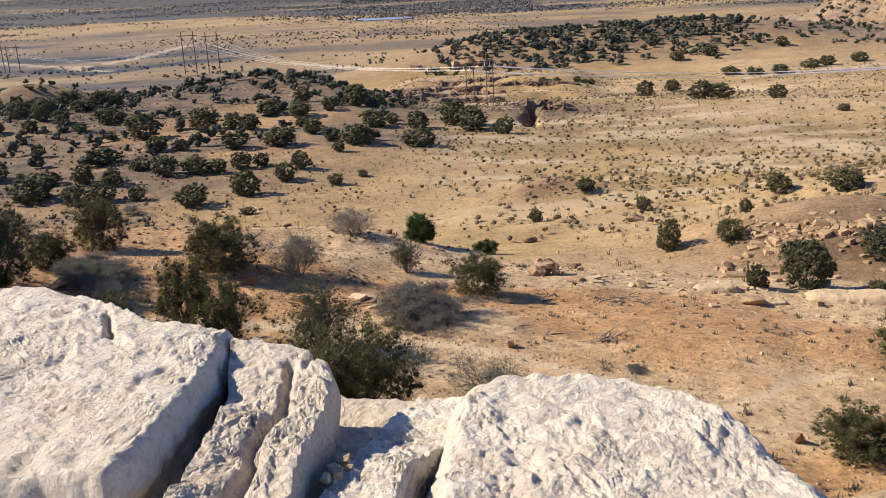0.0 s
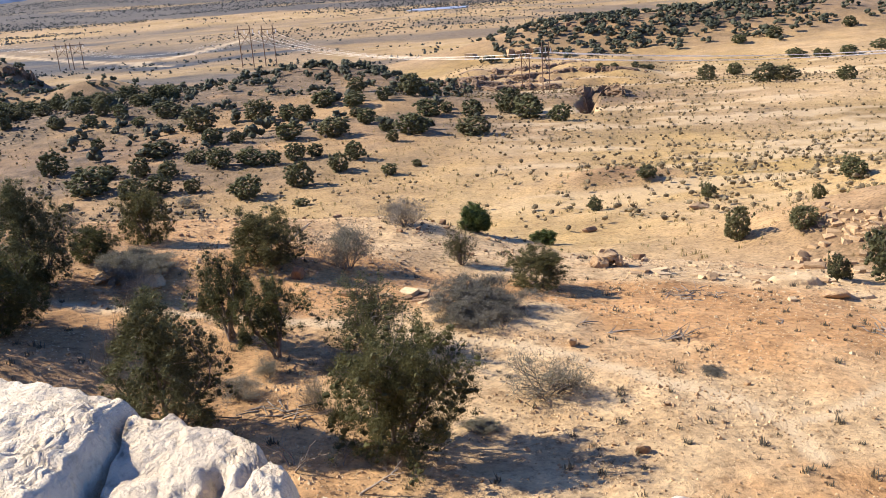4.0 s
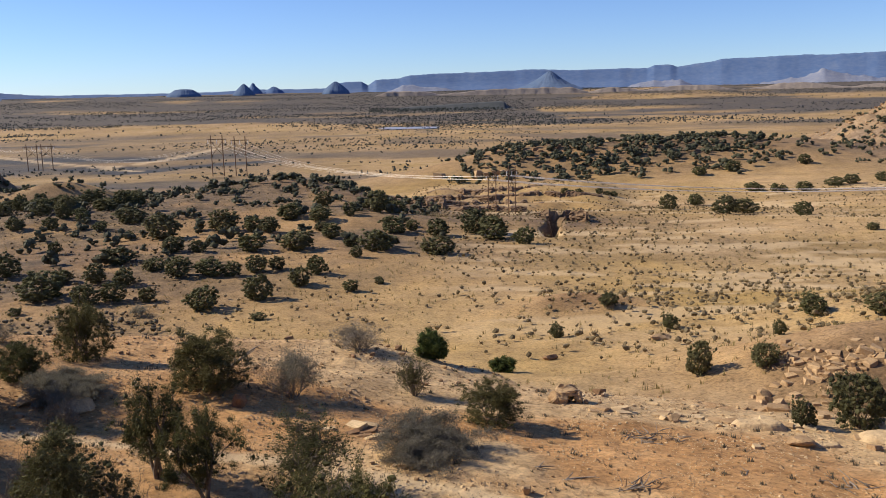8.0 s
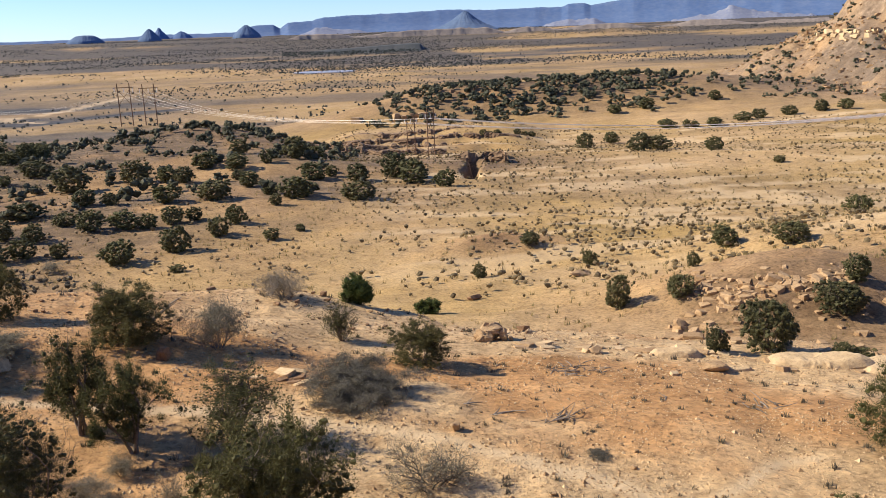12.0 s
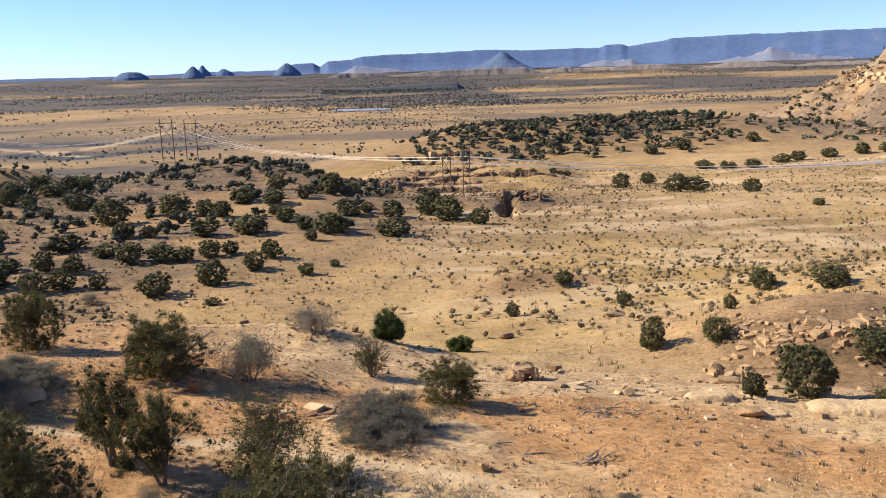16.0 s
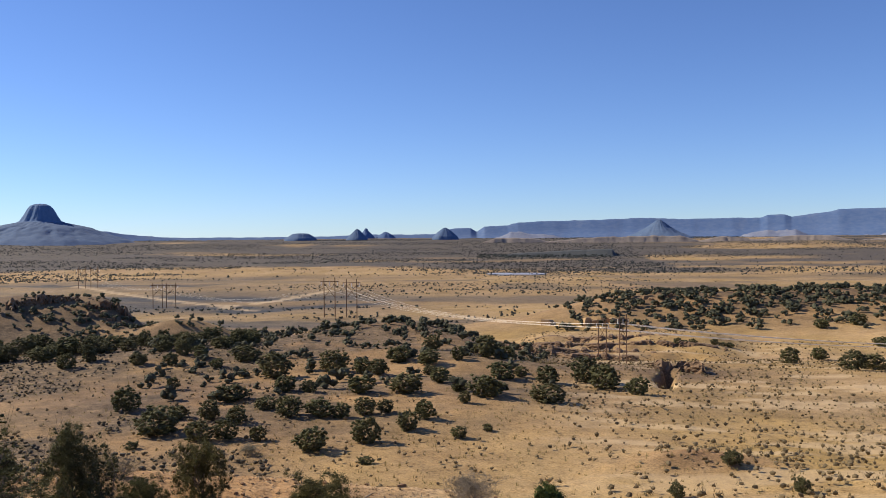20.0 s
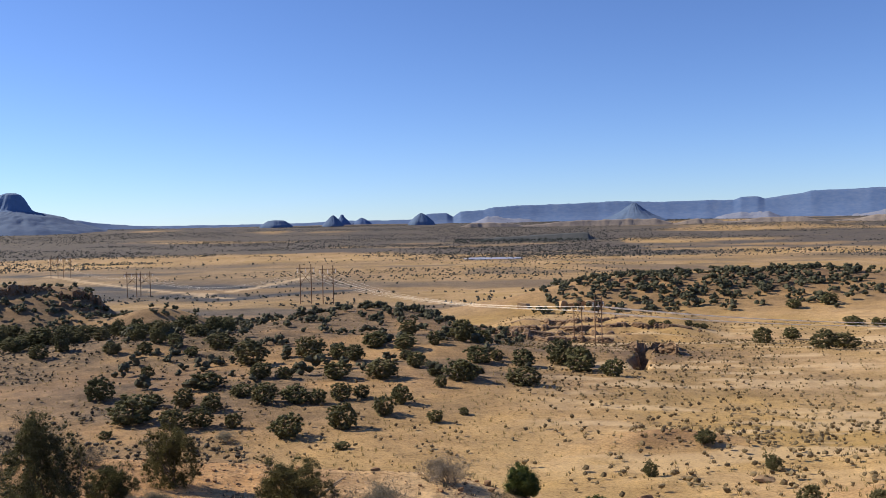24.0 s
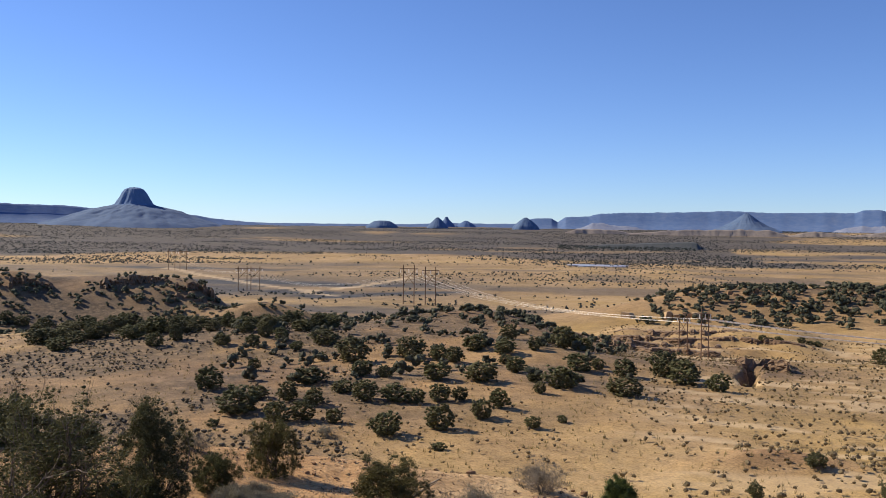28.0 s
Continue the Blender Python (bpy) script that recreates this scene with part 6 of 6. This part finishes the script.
low_growth("slope_scrub", "low grey scrub in patches on the slope", zip(x, y, z), bushlet, 10, 0.5, 1.3, 0.6, g, M_SCRUB)


# Deadwood and litter on the terrace.
def stick(rng, a, way, length, radius, sides=5, bend=0.09):
    """A crooked tapered branch with its end caps."""
    pts, p, d = [Vector(a)], Vector(a), Vector(way).normalized()
    for i in range(5):
        d = (d + bend * Vector((rng.gauss(0, 1), rng.gauss(0, 1), rng.gauss(0, 0.5)))).normalized()
        p = p + d * length / 5
        pts.append(p.copy())
    v, f = tube(pts, [radius * (1 - 0.13 * i) for i in range(6)], sides)
    return v, f + [tuple(range(sides - 1, -1, -1)), tuple(range(5 * sides, 6 * sides))], pts


def dead_branch(x, y, length, radius, turn, seed, label, forks=3, lift=0.0):
    """A fallen branch with a few side twigs, lying on the ground."""
    rng = random.Random(seed)
    thing = tagged(new("dead_branch"), label, "deadwood", "deadwood on the terrace")
    thing.matrix_basis = pose(x, y, ground_z(x, y) + radius * 0.6, 0, 0, turn)
    v, f, pts = stick(rng, (-length / 2, 0, 0), (1, 0.1, 0.05 + lift), length, radius, 6)
    part("limb", mesh_of("limb", v, f, M_DEAD, True), thing)
    for k in range(forks):
        at = pts[rng.randint(1, 4)]
        v, f, _ = stick(rng, at, (rng.uniform(0.2, 1), rng.choice((-1, 1)) * rng.uniform(0.4, 1), rng.uniform(0.0, 0.6)), length * rng.uniform(0.25, 0.45), radius * 0.5, 4)
        part("twig", mesh_of("twig", v, f, M_DEAD, True), thing)


def brush_pile(x, y, wide, count, seed, label):
    """A loose heap of dead sticks."""
    rng = random.Random(seed)
    thing = tagged(new("brush_pile"), label, "deadwood", "deadwood on the terrace")
    thing.matrix_basis = pose(x, y, ground_z(x, y), 0, 0, 0)
    for k in range(count):
        a, q = rng.uniform(0, 6.28), wide * 0.45 * math.sqrt(rng.random())
        at = (q * math.cos(a), 0.6 * q * math.sin(a), rng.uniform(0.02, 0.12))
        t = rng.uniform(0, 6.28)
        v, f, _ = stick(rng, at, (math.cos(t), math.sin(t), rng.uniform(-0.05, 0.25)), rng.uniform(0.3, 0.9), rng.uniform(0.012, 0.035), 4)
        part("stick", mesh_of("stick", v, f, M_DEAD if k % 3 else M_BARK, True), thing)


dead_branch(3.9, 25.2, 1.3, 0.05, 20, 901, "grey fallen branch lying on the gravel")
dead_branch(2.9, 25.9, 0.9, 0.04, 5, 902, "grey fallen branch lying on the gravel")
dead_branch(-1.2, 29.6, 1.6, 0.06, -10, 903, "dark fallen branch under the bare shrub")
dead_branch(9.6, 26.4, 0.7, 0.035, 60, 904, "short broken branch on the gravel")
dead_branch(-8.4, 34.2, 1.8, 0.09, 35, 905, "weathered fork of a dead juniper on the terrace rim", 4, 0.5)
dead_branch(-5.8, 15.2, 1.2, 0.04, 80, 906, "bleached dead branch beside the juniper", 4, 0.4)
dead_branch(-2.9, 15.0, 1.1, 0.035, 10, 907, "bleached dead branch beside the juniper", 4, 0.5)
brush_pile(7.6, 30.4, 2.6, 34, 911, "low heap of grey dead sticks on the terrace")
brush_pile(5.6, 24.6, 1.2, 16, 912, "small heap of grey dead sticks by the trail")
brush_pile(-6.0, 18.6, 2.2, 26, 913, "grey litter of fallen twigs between the junipers")
brush_pile(-9.6, 18.0, 2.4, 26, 914, "grey litter of fallen twigs between the junipers")
brush_pile(-3.6, 20.6, 1.8, 20, 915, "grey litter of fallen twigs between the junipers")
brush_pile(12.5, 25.6, 1.6, 14, 916, "sparse grey twigs scattered on the gravel")
